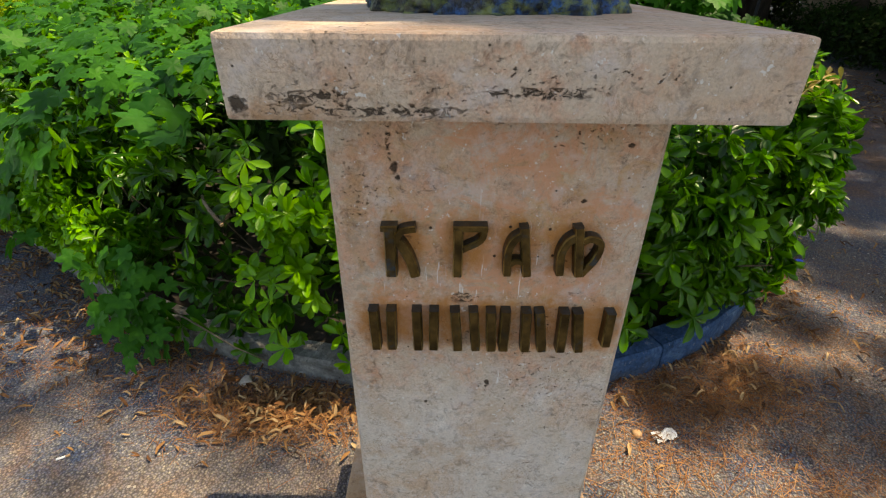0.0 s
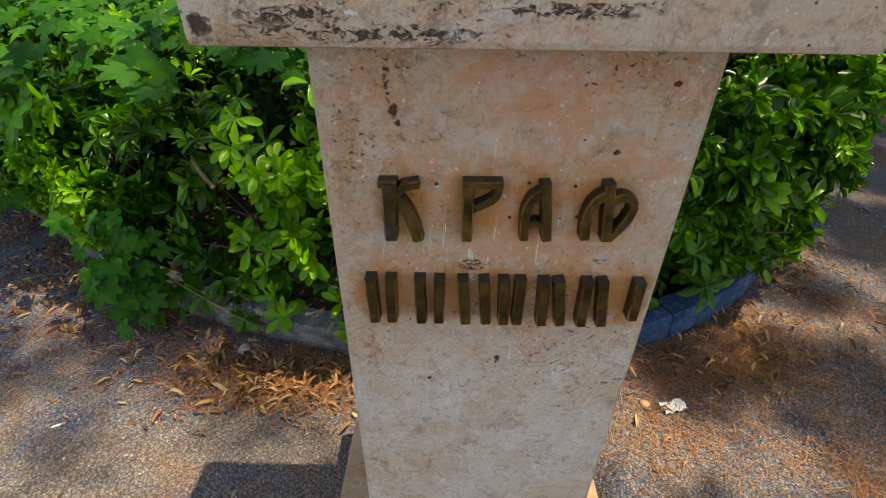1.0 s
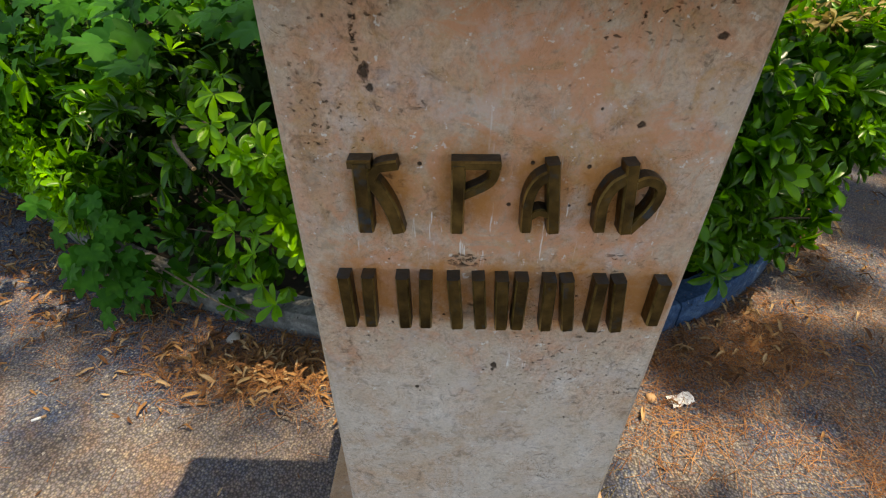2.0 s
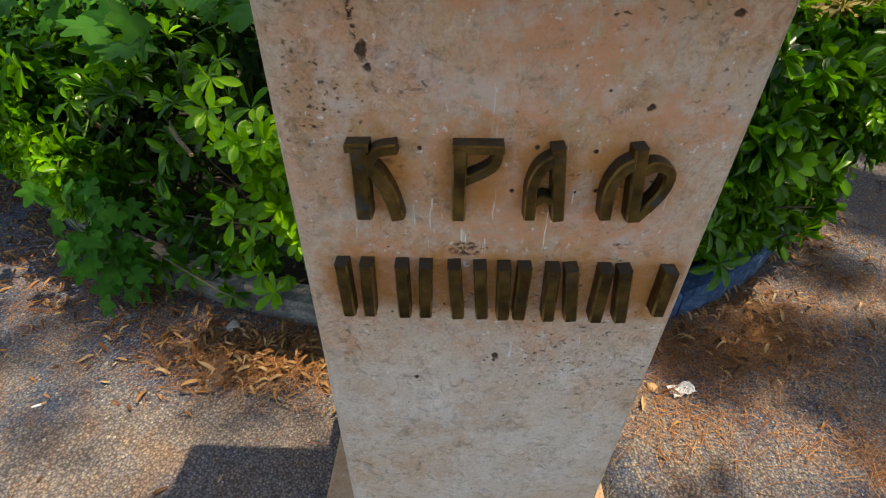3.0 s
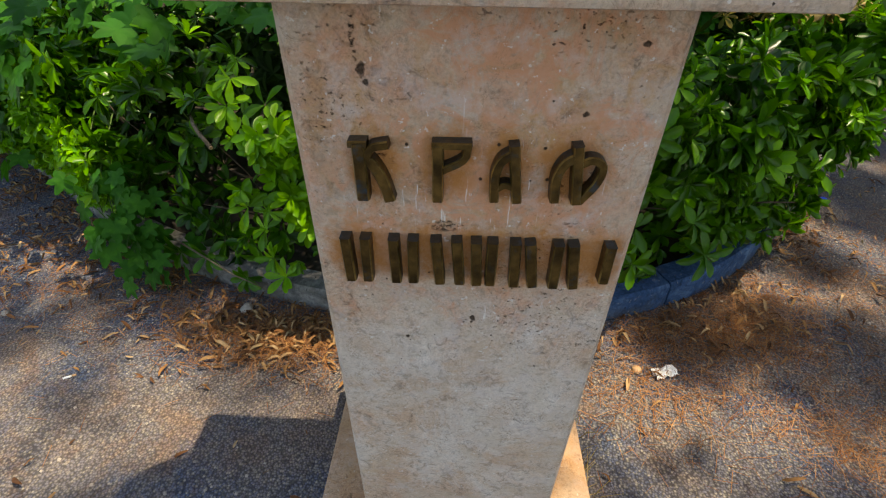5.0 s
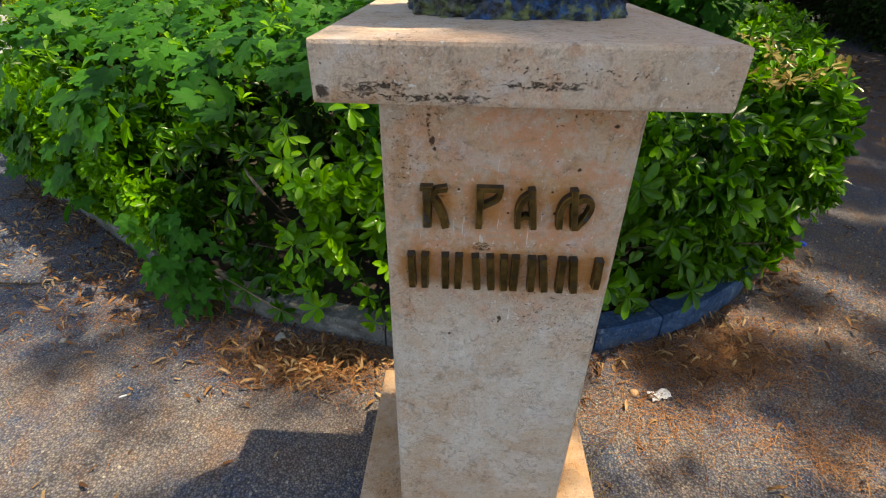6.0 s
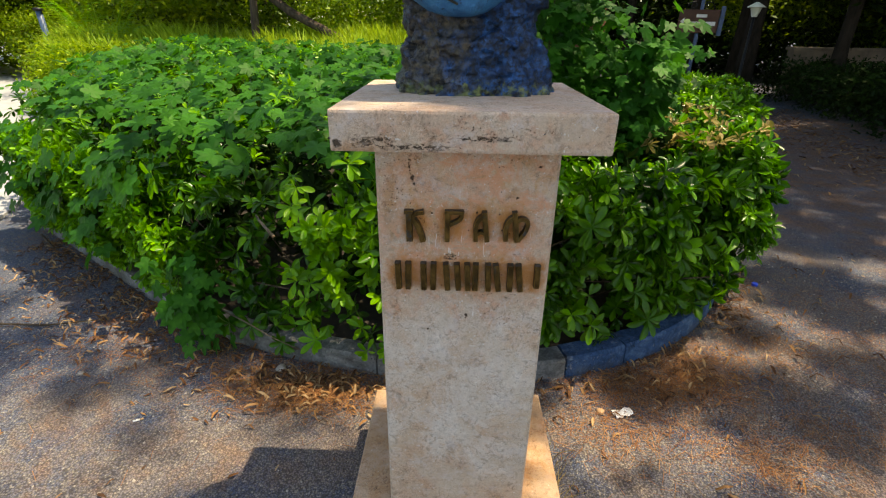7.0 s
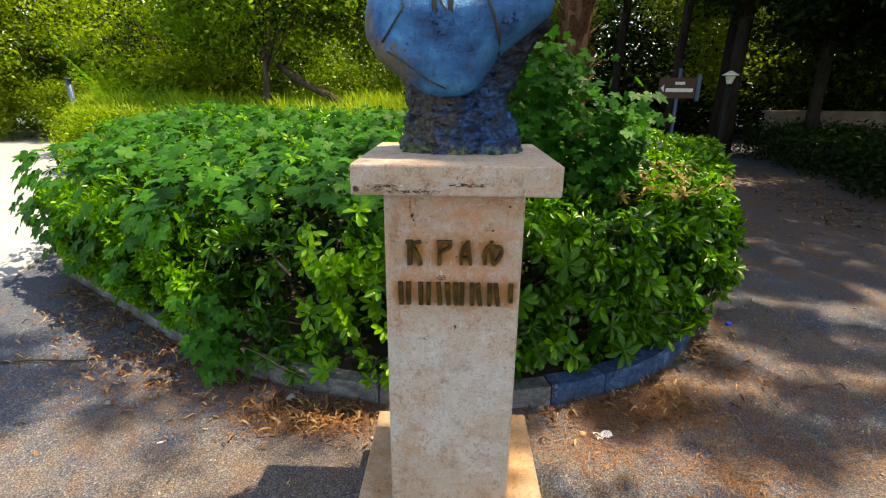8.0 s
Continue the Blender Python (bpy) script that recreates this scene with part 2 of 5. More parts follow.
def concrete(name, low, mid, high):
    n = Nodes(name)
    colour = n.ramp(n.noise(9, 8, 0.7, distort=0.6), (0.32, low), (0.52, mid), (0.72, high))
    stain = n.ramp(n.noise(2.6, 6, 0.66), (0.46, 0.0), (0.62, 0.7))
    colour = n.mix(stain, colour, (0.10, 0.085, 0.065))
    stones = n.ramp(n.voronoi(95, out="Color"), (0.2, 0.55), (0.9, 1.0))
    colour = n.mix(0.7, colour, stones, "MULTIPLY")
    pocks = n.math("MULTIPLY", n.ramp(n.voronoi(55), (0.12, 1.0), (0.2, 0.0)), n.ramp(n.noise(14, 4), (0.5, 0.0), (0.58, 0.9)))
    colour = n.mix(pocks, colour, (0.02, 0.02, 0.022))
    pale = n.ramp(n.noise(26, 6, 0.72), (0.60, 0.0), (0.70, 0.6))
    colour = n.mix(pale, colour, (0.34, 0.335, 0.33))
    h = n.math("SUBTRACT", n.noise(70, 6, 0.75), pocks)
    return n.done(colour, 0.9, normal=n.bump(h, 0.9, 0.008), spec=0.2)


def bronze_letter():
    n = Nodes("brown bronze")
    colour = n.ramp(n.noise(38, 5, 0.6), (0.34, (0.045, 0.026, 0.008)), (0.54, (0.105, 0.062, 0.018)), (0.76, (0.20, 0.118, 0.035)))
    green = n.ramp(n.noise(55, 4), (0.58, 0.0), (0.72, 0.45))
    colour = n.mix(green, colour, (0.050, 0.062, 0.050))
    up = n.tree.nodes.new("ShaderNodeSeparateXYZ")
    n.link(n.geo.outputs["Normal"], up.inputs[0])
    # upper sides coloured grey-black to imitate the dark they reflect
    dark_reflection = n.math("MULTIPLY", n.ramp(up.outputs[2], (0.45, 0.0), (0.75, 0.9)), n.ramp(n.noise(70, 4, 0.6), (0.36, 0.6), (0.56, 1.0)))
    colour = n.mix(dark_reflection, colour, (0.016, 0.020, 0.022))
    blue = n.math("MULTIPLY", n.ramp(n.noise(24, 4, 0.6), (0.58, 0.0), (0.66, 0.8)), n.ramp(n.noise(90, 4), (0.4, 0.3), (0.6, 1.0)))
    colour = n.mix(blue, colour, (0.03, 0.07, 0.11))
    return n.done(colour, n.ramp(n.noise(80, 3), (0.3, 0.36), (0.7, 0.55)), n.math("MULTIPLY", n.math("SUBTRACT", 1.0, dark_reflection), 0.85), n.bump(n.noise(160, 3), 0.3, 0.002))


def bronze_patina():
    n = Nodes("patina bronze with sky reflection")
    # Patina blue that also holds the reflection of the sky.
    colour = n.ramp(n.noise(9, 6, 0.62), (0.30, (0.006, 0.040, 0.12)), (0.46, (0.012, 0.10, 0.27)), (0.60, (0.028, 0.19, 0.42)), (0.74, (0.08, 0.30, 0.52)))
    rub = n.most(n.ramp(n.noise(14, 6, 0.7), (0.60, 0.0), (0.74, 0.5)), n.math("MULTIPLY", n.spot((-0.24, -0.05, 1.79), (0.10, 0.2, 0.07), 0.6), 0.9))
    colour = n.mix(rub, colour, (0.15, 0.125, 0.085))
    rim = n.math("MULTIPLY", n.most(n.spot((-0.20, -0.08, 1.765), (0.10, 0.3, 0.045), 0.6, 25), n.spot((-0.28, -0.02, 1.87), (0.05, 0.3, 0.10), 0.6, 25)), n.ramp(n.noise(28, 5, 0.7), (0.38, 0.2), (0.56, 1.0)))
    colour = n.mix(rim, colour, (0.13, 0.11, 0.08))
    drip = n.ramp(n.noise(12, 6, 0.7, n.stretch(2.2, 2.2, 0.5)), (0.56, 0.0), (0.68, 0.6))
    colour = n.mix(drip, colour, (0.010, 0.035, 0.075))
    speck = n.ramp(n.noise(75, 4, 0.6), (0.31, 0.8), (0.36, 0.0))
    colour = n.mix(speck, colour, (0.008, 0.01, 0.012))
    return n.done(colour, n.ramp(n.noise(30, 4), (0.3, 0.34), (0.7, 0.6)), 0.3, n.bump(n.math("ADD", n.noise(70, 6, 0.7), n.math("MULTIPLY", n.noise(16, 4), 2.0)), 0.6, 0.010))


def bronze_stump():
    n = Nodes("rough brown and blue bronze")
    # Kept darker than the chest, since less sky reflects in the stump.
    colour = n.ramp(n.noise(34, 6, 0.7), (0.38, (0.004, 0.012, 0.028)), (0.54, (0.006, 0.048, 0.15)), (0.70, (0.016, 0.14, 0.42)))
    # Black patch at upper right: dark bronze plus shade of the chest's overhang.
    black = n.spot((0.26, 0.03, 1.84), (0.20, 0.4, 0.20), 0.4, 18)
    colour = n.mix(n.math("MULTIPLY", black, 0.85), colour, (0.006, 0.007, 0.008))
    brown = n.math("MULTIPLY", n.spot((-0.17, 0.0, 1.63), (0.20, 0.4, 0.22), 0.5, 20), n.ramp(n.noise(45, 5, 0.7), (0.36, 0.35), (0.58, 1.0)))
    colour = n.mix(brown, colour, n.ramp(n.noise(60, 5, 0.7), (0.35, (0.024, 0.021, 0.015)), (0.65, (0.13, 0.108, 0.07))))
    # Dark flecks imitate shade in the chisel marks.
    crevice_shade = n.ramp(n.noise(85, 5, 0.7), (0.41, 0.9), (0.50, 0.0))
    colour = n.mix(crevice_shade, colour, (0.006, 0.008, 0.010))
    green = n.math("MULTIPLY", n.spot((0.0, 0.0, 1.505), (0.3, 0.3, 0.035), 0.8), n.ramp(n.noise(35, 4), (0.45, 0.0), (0.6, 0.8)))
    colour = n.mix(green, colour, (0.20, 0.23, 0.06))
    h = n.math("ADD", n.voronoi(48, coord=n.stretch(0.7, 0.7, 1.2)), n.math("MULTIPLY", n.noise(130, 5, 0.7), 0.5))
    return n.done(colour, n.ramp(n.noise(30, 4), (0.3, 0.30), (0.7, 0.55)), 0.35, n.bump(h, 0.8, 0.008))


def bark(name, a, b, scale=9.0):
    n = Nodes(name)
    colour = n.ramp(n.noise(scale, 7, 0.7, n.stretch(1, 1, 0.25)), (0.32, a), (0.68, b))
    return n.done(colour, 0.92, normal=n.bump(n.noise(scale * 2.5, 6, 0.7, n.stretch(1, 1, 0.2)), 0.9, 0.03), spec=0.2)


def plain(name, a, b, scale=40.0, rough=0.7, metal=0.0, relief=0.2):
    n = Nodes(name)
    colour = n.ramp(n.noise(scale, 5, 0.6), (0.3, a), (0.7, b))
    return n.done(colour, rough, metal, n.bump(n.noise(scale * 3, 3), relief, 0.003))


def island_mat(name, *stops, rough=0.85, share=0.0):
    n = Nodes(name)
    count = len(stops) - 1
    colour = n.ramp(n.geo.outputs["Random Per Island"], *[(k / count, c) for k, c in enumerate(stops)])
    colour = n.mix(0.6, colour, n.ramp(n.noise(90, 3), (0.3, 0.5), (0.7, 1.0)), "MULTIPLY")
    return n.done(colour, rough, spec=0.25)


TRAVERTINE, ASPHALT, CONCRETE = travertine(), asphalt(), concrete("old kerb concrete", (0.12, 0.125, 0.13), (0.23, 0.235, 0.24), (0.36, 0.355, 0.34))
# Same kerb concrete with the blue skylight of its shaded side in the colour.
CONCRETE_SKYLIT = concrete("old kerb concrete tinted by blue skylight", (0.014, 0.040, 0.095), (0.036, 0.095, 0.215), (0.12, 0.20, 0.33))
TRAVERTINE_YELLOW = travertine("yellow-tinted travertine", (0.72, 0.58, 0.40))
LETTER, PATINA, STUMP = bronze_letter(), bronze_patina(), bronze_stump()
LEAF = leaf_material("glossy shrub leaf", (0.002, 0.015, 0.0005), (0.013, 0.075, 0.0012), (0.085, 0.25, 0.004), (0.10, 0.42, 0.002), 0.28, 0.20, 0.24)
LEAF_NEW = leaf_material("young shrub leaf", (0.032, 0.155, 0.002), (0.090, 0.31, 0.004), (0.22, 0.47, 0.008), (0.24, 0.58, 0.006), 0.34, 0.34, 0.28)
LEAF_DRY = leaf_material("sun-bleached shrub leaf", (0.17, 0.16, 0.03), (0.30, 0.23, 0.07), (0.40, 0.29, 0.13), (0.4, 0.34, 0.08), 0.6, 0.25, 0.2)
LEAF_LOBED = leaf_material("matte lobed leaf", (0.005, 0.042, 0.005), (0.017, 0.100, 0.010), (0.046, 0.185, 0.014), (0.09, 0.42, 0.012), 0.5, 0.30, 0.10, 1.0, 2.6)
# Tree greens in sunlit, half-lit and shaded versions: the light is in the colour.
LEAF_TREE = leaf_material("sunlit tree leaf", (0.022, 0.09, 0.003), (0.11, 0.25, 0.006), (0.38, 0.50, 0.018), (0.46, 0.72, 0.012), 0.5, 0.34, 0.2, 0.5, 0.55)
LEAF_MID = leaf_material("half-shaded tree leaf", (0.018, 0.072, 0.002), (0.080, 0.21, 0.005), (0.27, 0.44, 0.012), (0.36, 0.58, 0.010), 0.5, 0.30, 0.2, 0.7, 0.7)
LEAF_SHADE = leaf_material("leaf darkened for shade", (0.003, 0.011, 0.002), (0.008, 0.026, 0.003), (0.022, 0.052, 0.005), (0.06, 0.14, 0.006), 0.6, 0.14, 0.12)
GRASS = leaf_material("tall grass", (0.09, 0.21, 0.009), (0.20, 0.36, 0.015), (0.36, 0.50, 0.030), (0.45, 0.55, 0.03), 0.55, 0.4, 0.2)
BARK = bark("grey brown bark", (0.035, 0.026, 0.018), (0.12, 0.09, 0.065))
# Trunk colour with the shade under the crowns put in.
BARK_SHADE = bark("bark darkened for shade", (0.010, 0.008, 0.006), (0.045, 0.034, 0.026))
BARK_PALE = bark("pale smooth branch", (0.10, 0.08, 0.055), (0.24, 0.19, 0.14), 25)
BARK_PALM = bark("palm fibre", (0.05, 0.022, 0.014), (0.24, 0.115, 0.065), 14)
CUT_WOOD = plain("cut wood", (0.34, 0.20, 0.10), (0.45, 0.28, 0.15), 60)
SOIL = plain("dark soil with mould", (0.010, 0.008, 0.006), (0.032, 0.023, 0.016), 18, 0.95, 0, 0.9)
DRY = island_mat("dry curled leaf", (0.06, 0.026, 0.012), (0.17, 0.075, 0.030), (0.31, 0.165, 0.065), (0.44, 0.31, 0.17))
# Pale tone stands for strong sun on the far path.
SUNLIT_PAVING = plain("pale sunlit paving", (0.24, 0.25, 0.265), (0.36, 0.37, 0.385), 3, 0.85, 0, 0.4)
RUBBED = plain("rubbed bronze edge", (0.02, 0.03, 0.03), (0.085, 0.07, 0.035), 40, 0.5, 0.4)
STEM = plain("green stalk", (0.03, 0.07, 0.012), (0.06, 0.11, 0.02), 60, 0.6)
NEEDLE = island_mat("pine needle", (0.13, 0.045, 0.014), (0.28, 0.115, 0.038), (0.40, 0.22, 0.10))
CHIP = island_mat("pale grit", (0.10, 0.095, 0.09), (0.25, 0.23, 0.21), (0.42, 0.38, 0.33))
WALLSTONE = plain("garden wall stone", (0.12, 0.095, 0.075), (0.24, 0.18, 0.135), 4, 0.9, 0, 0.6)
LETTER_EDGE = plain("rubbed bronze letter edge", (0.05, 0.032, 0.010), (0.46, 0.31, 0.10), 45, 0.42, 0.8)
SIGN_BROWN = plain("brown sign paint", (0.06, 0.022, 0.014), (0.085, 0.033, 0.02), 12, 0.5)
SIGN_WHITE = plain("white sign paint", (0.7, 0.7, 0.68), (0.8, 0.8, 0.78), 12, 0.5)
POST_BLUE = plain("blue-grey post paint", (0.035, 0.07, 0.14), (0.07, 0.12, 0.22), 16, 0.5)
IRON = plain("dark iron", (0.012, 0.013, 0.015), (0.03, 0.03, 0.032), 30, 0.55, 0.6)
PAPER = plain("white paper", (0.72, 0.72, 0.72), (0.82, 0.82, 0.81), 30, 0.8)
LAMPGLASS = plain("milky lamp glass", (0.74, 0.76, 0.62), (0.82, 0.83, 0.72), 10, 0.35)
BLUECAP = plain("blue plastic", (0.01, 0.06, 0.6), (0.015, 0.09, 0.75), 30, 0.35)
STONE = plain("grey stone", (0.22, 0.20, 0.17), (0.40, 0.36, 0.31), 50, 0.85, 0, 0.6)


# ---- building helpers ----
def solid(bm):
    """The bmesh as mesh data."""
    me = bpy.data.meshes.new("mesh")
    bm.to_mesh(me)
    bm.free()
    return me


def cloud(verts, faces):
    """Many small pieces as one mesh, from arrays."""
    me = bpy.data.meshes.new("mesh")
    if not isinstance(faces, np.ndarray):
        me.from_pydata(verts.tolist(), [], faces)
        return me
    count, side = faces.shape
    me.vertices.add(len(verts))
    me.vertices.foreach_set("co", np.ascontiguousarray(verts, dtype=np.float32).ravel())
    me.loops.add(count * side)
    me.loops.foreach_set("vertex_index", np.ascontiguousarray(faces, dtype=np.int32).ravel())
    me.polygons.add(count)
    me.polygons.foreach_set("loop_start", np.arange(0, count * side, side, dtype=np.int32))
    me.update(calc_edges=True)
    return me


def part(name, me, material, parent=None, label="", smooth=False):
    """One mesh object, under a thing or under a part."""
    if isinstance(me, bmesh.types.BMesh):
        me = solid(me)
    ob = new(name, me)
    if material and not me.materials:
        me.materials.append(material)
    if smooth:
        me.polygons.foreach_set("use_smooth", [True] * len(me.polygons))
    if parent:
        ob.parent = parent
    return tagged(ob, label)


def empty(name, at, label, category, group="", kind=""):
    ob = new(name)
    ob.location = at
    ob.empty_display_size = 0.1
    return tagged(ob, label, category, group, kind)


def block(x0, y0, z0, x1, y1, z1, bevel=0.004, cuts=2):
    """A box with worn edges."""
    bm = bmesh.new()
    bmesh.ops.create_cube(bm, size=1, matrix=Matrix.Translation(((x0 + x1) / 2, (y0 + y1) / 2, (z0 + z1) / 2)) @ Matrix.Diagonal((x1 - x0, y1 - y0, z1 - z0, 1)))
    if bevel:
        bmesh.ops.bevel(bm, geom=bm.edges[:], offset=bevel, segments=cuts, affect="EDGES", profile=0.6)
    return bm


def tube(points, radii, sides=8, bm=None, rough=0.0, seed=0):
    """A tapered limb along points."""
    bm = bm or bmesh.new()
    rng = random.Random(seed)
    rings = []
    pts = [Vector(p) for p in points]
    for k, p in enumerate(pts):
        d = (pts[min(k + 1, len(pts) - 1)] - pts[max(k - 1, 0)]).normalized()
        a = d.orthogonal().normalized() if k == 0 else (a - d * a.dot(d)).normalized()
        b = d.cross(a)
        ring = []
        for j in range(sides):
            w = 2 * math.pi * j / sides
            r = radii[k] * (1 + rough * rng.uniform(-1, 1))
            ring.append(bm.verts.new(p + (a * math.cos(w) + b * math.sin(w)) * r))
        rings.append(ring)
    for r0, r1 in zip(rings, rings[1:]):
        for j in range(sides):
            bm.faces.new((r0[j], r0[(j + 1) % sides], r1[(j + 1) % sides], r1[j]))
    bm.faces.new(list(reversed(rings[0]))), bm.faces.new(rings[-1])
    return bm


def frames_from(normals, rng):
    """Random bases whose third axis is the given direction."""
    n = normals / np.linalg.norm(normals, axis=1, keepdims=True)
    r = rng.normal(size=n.shape)
    a = np.cross(n, r)
    a /= np.linalg.norm(a, axis=1, keepdims=True)
    return a, np.cross(n, a), n


def scatter(template, faces, origin, ax, ay, az, size):
    """The template at every origin, with its axes and size; returns verts and faces."""
    t = np.asarray(template, float)
    v = (t[None, :, 0, None] * ax[:, None] + t[None, :, 1, None] * ay[:, None] + t[None, :, 2, None] * az[:, None]) * np.reshape(size, (-1, 1, 1)) + origin[:, None]
    f = np.asarray(faces)[None] + (np.arange(len(origin)) * len(t))[:, None, None]
    return v.reshape(-1, 3), f.reshape(-1, f.shape[2])


def paddle(cup=0.34, droop=0.16):
    """A blunt, spoon-shaped leaf of length 1 along x, folded along its midrib."""
    xs, ws = (0.0, 0.16, 0.40, 0.66, 0.88, 1.0), (0.020, 0.055, 0.140, 0.188, 0.145, 0.026)
    v, f = [], []
    for x, w in zip(xs, ws):
        z = 0.10 * x - droop * x * x * 1.6
        v += [(x, -w, z + cup * w), (x, 0, z - cup * w * 0.6), (x, w, z + cup * w)]
    for k in range(len(xs) - 1):
        a = 3 * k
        f += [(a, a + 3, a + 4, a + 1), (a + 1, a + 4, a + 5, a + 2)]
    return v, f


def rosettes(centres, axes, rng, count=(9, 13), length=(0.058, 0.102), lift=(-0.35, 1.15)):
    """Whorls of spoon-shaped leaves round twig ends."""
    tv, tf = paddle()
    n = rng.integers(count[0], count[1] + 1, len(centres))
    idx = np.repeat(np.arange(len(centres)), n)
    a, b, c = frames_from(axes, rng)
    turn = rng.uniform(0, 2 * np.pi, len(idx))
    up = rng.uniform(lift[0], lift[1], len(idx))
    out = a[idx] * np.cos(turn)[:, None] + b[idx] * np.sin(turn)[:, None]
    x = out * np.cos(up)[:, None] + c[idx] * np.sin(up)[:, None]
    x[:, 2] -= rng.uniform(0, 0.55, len(idx))
    x /= np.linalg.norm(x, axis=1, keepdims=True)
    y = np.cross(c[idx], x)
    y /= np.linalg.norm(y, axis=1, keepdims=True) + 1e-9
    y += rng.normal(0, 0.22, y.shape)
    y -= x * (x * y).sum(1, keepdims=True)
    y /= np.linalg.norm(y, axis=1, keepdims=True)
    z = np.cross(x, y)
    return scatter(tv, tf, centres[idx] + x * 0.004, x, y, z, rng.uniform(*length, len(idx)) * rng.uniform(0.75, 1.1, len(centres))[idx])


# ---- the planted island: a rounded nose between two straight legs ----
NOSE = (0.10, 0.655)
R_RIGHT, R_LEFT, A_RIGHT, A_LEFT = 1.95, 3.50, radians(64), radians(35)


S_CORNER, BACK = -4.62, Vector((-0.42, 0.9075, 0))


def border(s, inset=0.0):
    """The kerb's outer line: s metres from the nose, right positive. Returns place and outward normal."""
    if s < S_CORNER:
        p = border(S_CORNER)[0] + BACK * (S_CORNER - s)
        n = Vector((-BACK.y, BACK.x, 0))
        return p - n * inset, n
    r, lim, sg = (R_RIGHT, A_RIGHT, 1) if s >= 0 else (R_LEFT, A_LEFT, -1)
    w = min(abs(s) / r, lim)
    k = max(0.0, abs(s) - r * lim)
    nx, ny = sg * math.sin(w), -math.cos(w)
    x = NOSE[0] + r * nx + sg * k * math.cos(lim) * (1 if k else 0)
    y = NOSE[1] + r + r * ny + k * math.sin(lim)
    return Vector((x - nx * inset, y - ny * inset, 0)), Vector((nx, ny, 0))


def inside(x, y):
    """How far a place lies inside the kerb's outer line."""
    x, y = np.asarray(x, float), np.asarray(y, float)
    out = np.empty(x.shape)
    for r, lim, sg, sel in ((R_RIGHT, A_RIGHT, 1, x >= NOSE[0]), (R_LEFT, A_LEFT, -1, x < NOSE[0])):
        u, v = sg * (x - NOSE[0]), y - NOSE[1] - r
        ang = np.arctan2(u, -v)
        arc = r - np.hypot(u, v)
        leg = r - (u * math.sin(lim) - v * math.cos(lim))
        out = np.where(sel, np.where((ang < lim) & (ang > -0.01), arc, leg), out)
    c = border(S_CORNER)[0]
    return np.minimum(out, (x - c.x) * BACK.y - (y - c.y) * BACK.x)


def bush_top(x, y):
    """The height of the planting above the ground."""
    x, y = np.asarray(x, float), np.asarray(y, float)
    d = inside(x, y)
    left = np.clip((0.5 - x) / 1.5, 0, 1)
    h = 1.03 - 0.10 * left + left * 0.16 * np.clip((d - 0.3) / 1.2, 0, 1)
    h = h - 0.02 * np.clip((-x - 1.2) / 1.6, 0, 1) * np.clip(1.2 - d, 0, 1) + 0.07 * np.clip((-x - 2.6) / 1.4, 0, 1)
    h = h + 0.12 * np.clip((y - 3.2) / 3.2, 0, 1) * np.clip((0.6 - x) / 1.2, 0, 1)
    return h + 0.05 * np.sin(3.1 * x + 1.3 * y) * np.sin(2.3 * y - 1.1 * x)


# ---- ground ----
def ground():
    g = sorted({round(v, 3) for v in [*np.linspace(-6, 8, 57), *np.linspace(-40, 40, 33), -400, -120, 120, 400]})
    n = len(g)
    X, Y = np.meshgrid(g, g)
    Z = np.array([[noise.noise((x * 0.7, y * 0.7, 0)) * 0.012 if abs(x) < 12 and abs(y) < 12 else 0 for x in g] for y in g])
    v = np.stack([X.ravel(), Y.ravel(), Z.ravel()], 1)
    f = [(j * n + i, j * n + i + 1, (j + 1) * n + i + 1, (j + 1) * n + i) for j in range(n - 1) for i in range(n - 1)]
    ob = part("ground", cloud(v, f), ASPHALT, smooth=True)
    tagged(ob, "worn grey asphalt path strewn with dust and needles", "ground", kind="structure")


ground()


def soil_bed():
    pts = [border(s, 0.10)[0] for s in np.linspace(-12, 9, 85)]
    bm = bmesh.new()
    rings = []
    for d, z in ((0.0, 0.07), (0.35, 0.10), (1.0, 0.14)):
        rings.append([bm.verts.new((p.x, p.y + d, z + 0.015 * math.sin(7 * p.x + 3 * d))) for p in pts])
    far = [bm.verts.new((p.x * 0.6, max(16, p.y + 1.2), 0.14)) for p in pts]
    low = [bm.verts.new((p.x, p.y, -0.05)) for p in pts]
    for a, b in zip([low, *rings], [*rings, far]):
        for k in range(len(pts) - 1):
            bm.faces.new((a[k], a[k + 1], b[k + 1], b[k]))
    ob = part("soil_bed", bm, SOIL)
    tagged(ob, "dark soil bed with leaf mould inside the kerb", "soil", kind="structure")


soil_bed()

# ---- pedestal ----
PLINTH_TOP, CAP_LOW, CAP_TOP = 0.222, 1.421, 1.510


def pedestal():
    ped = empty("pedestal", (0, 0, 0), "beige travertine pedestal with raised bronze lettering, standing on asphalt", "pedestal")
    part("plinth", block(-0.352, -0.372, -0.03, 0.352, 0.328, PLINTH_TOP, 0.007), TRAVERTINE_YELLOW, ped, "square yellow-tinted stone plinth, dusty top")
    part("column", block(-0.2175, -0.234, PLINTH_TOP, 0.2095, 0.214, CAP_LOW, 0.0085, 1), TRAVERTINE, ped, "upright stone shaft with pinkish stains")
    part("cap", block(-0.301, -0.301, CAP_LOW, 0.302, 0.302, CAP_TOP, 0.007), TRAVERTINE, ped, "overhanging stone cap slab with pitted lower edge")
    return ped


PEDESTAL = pedestal()


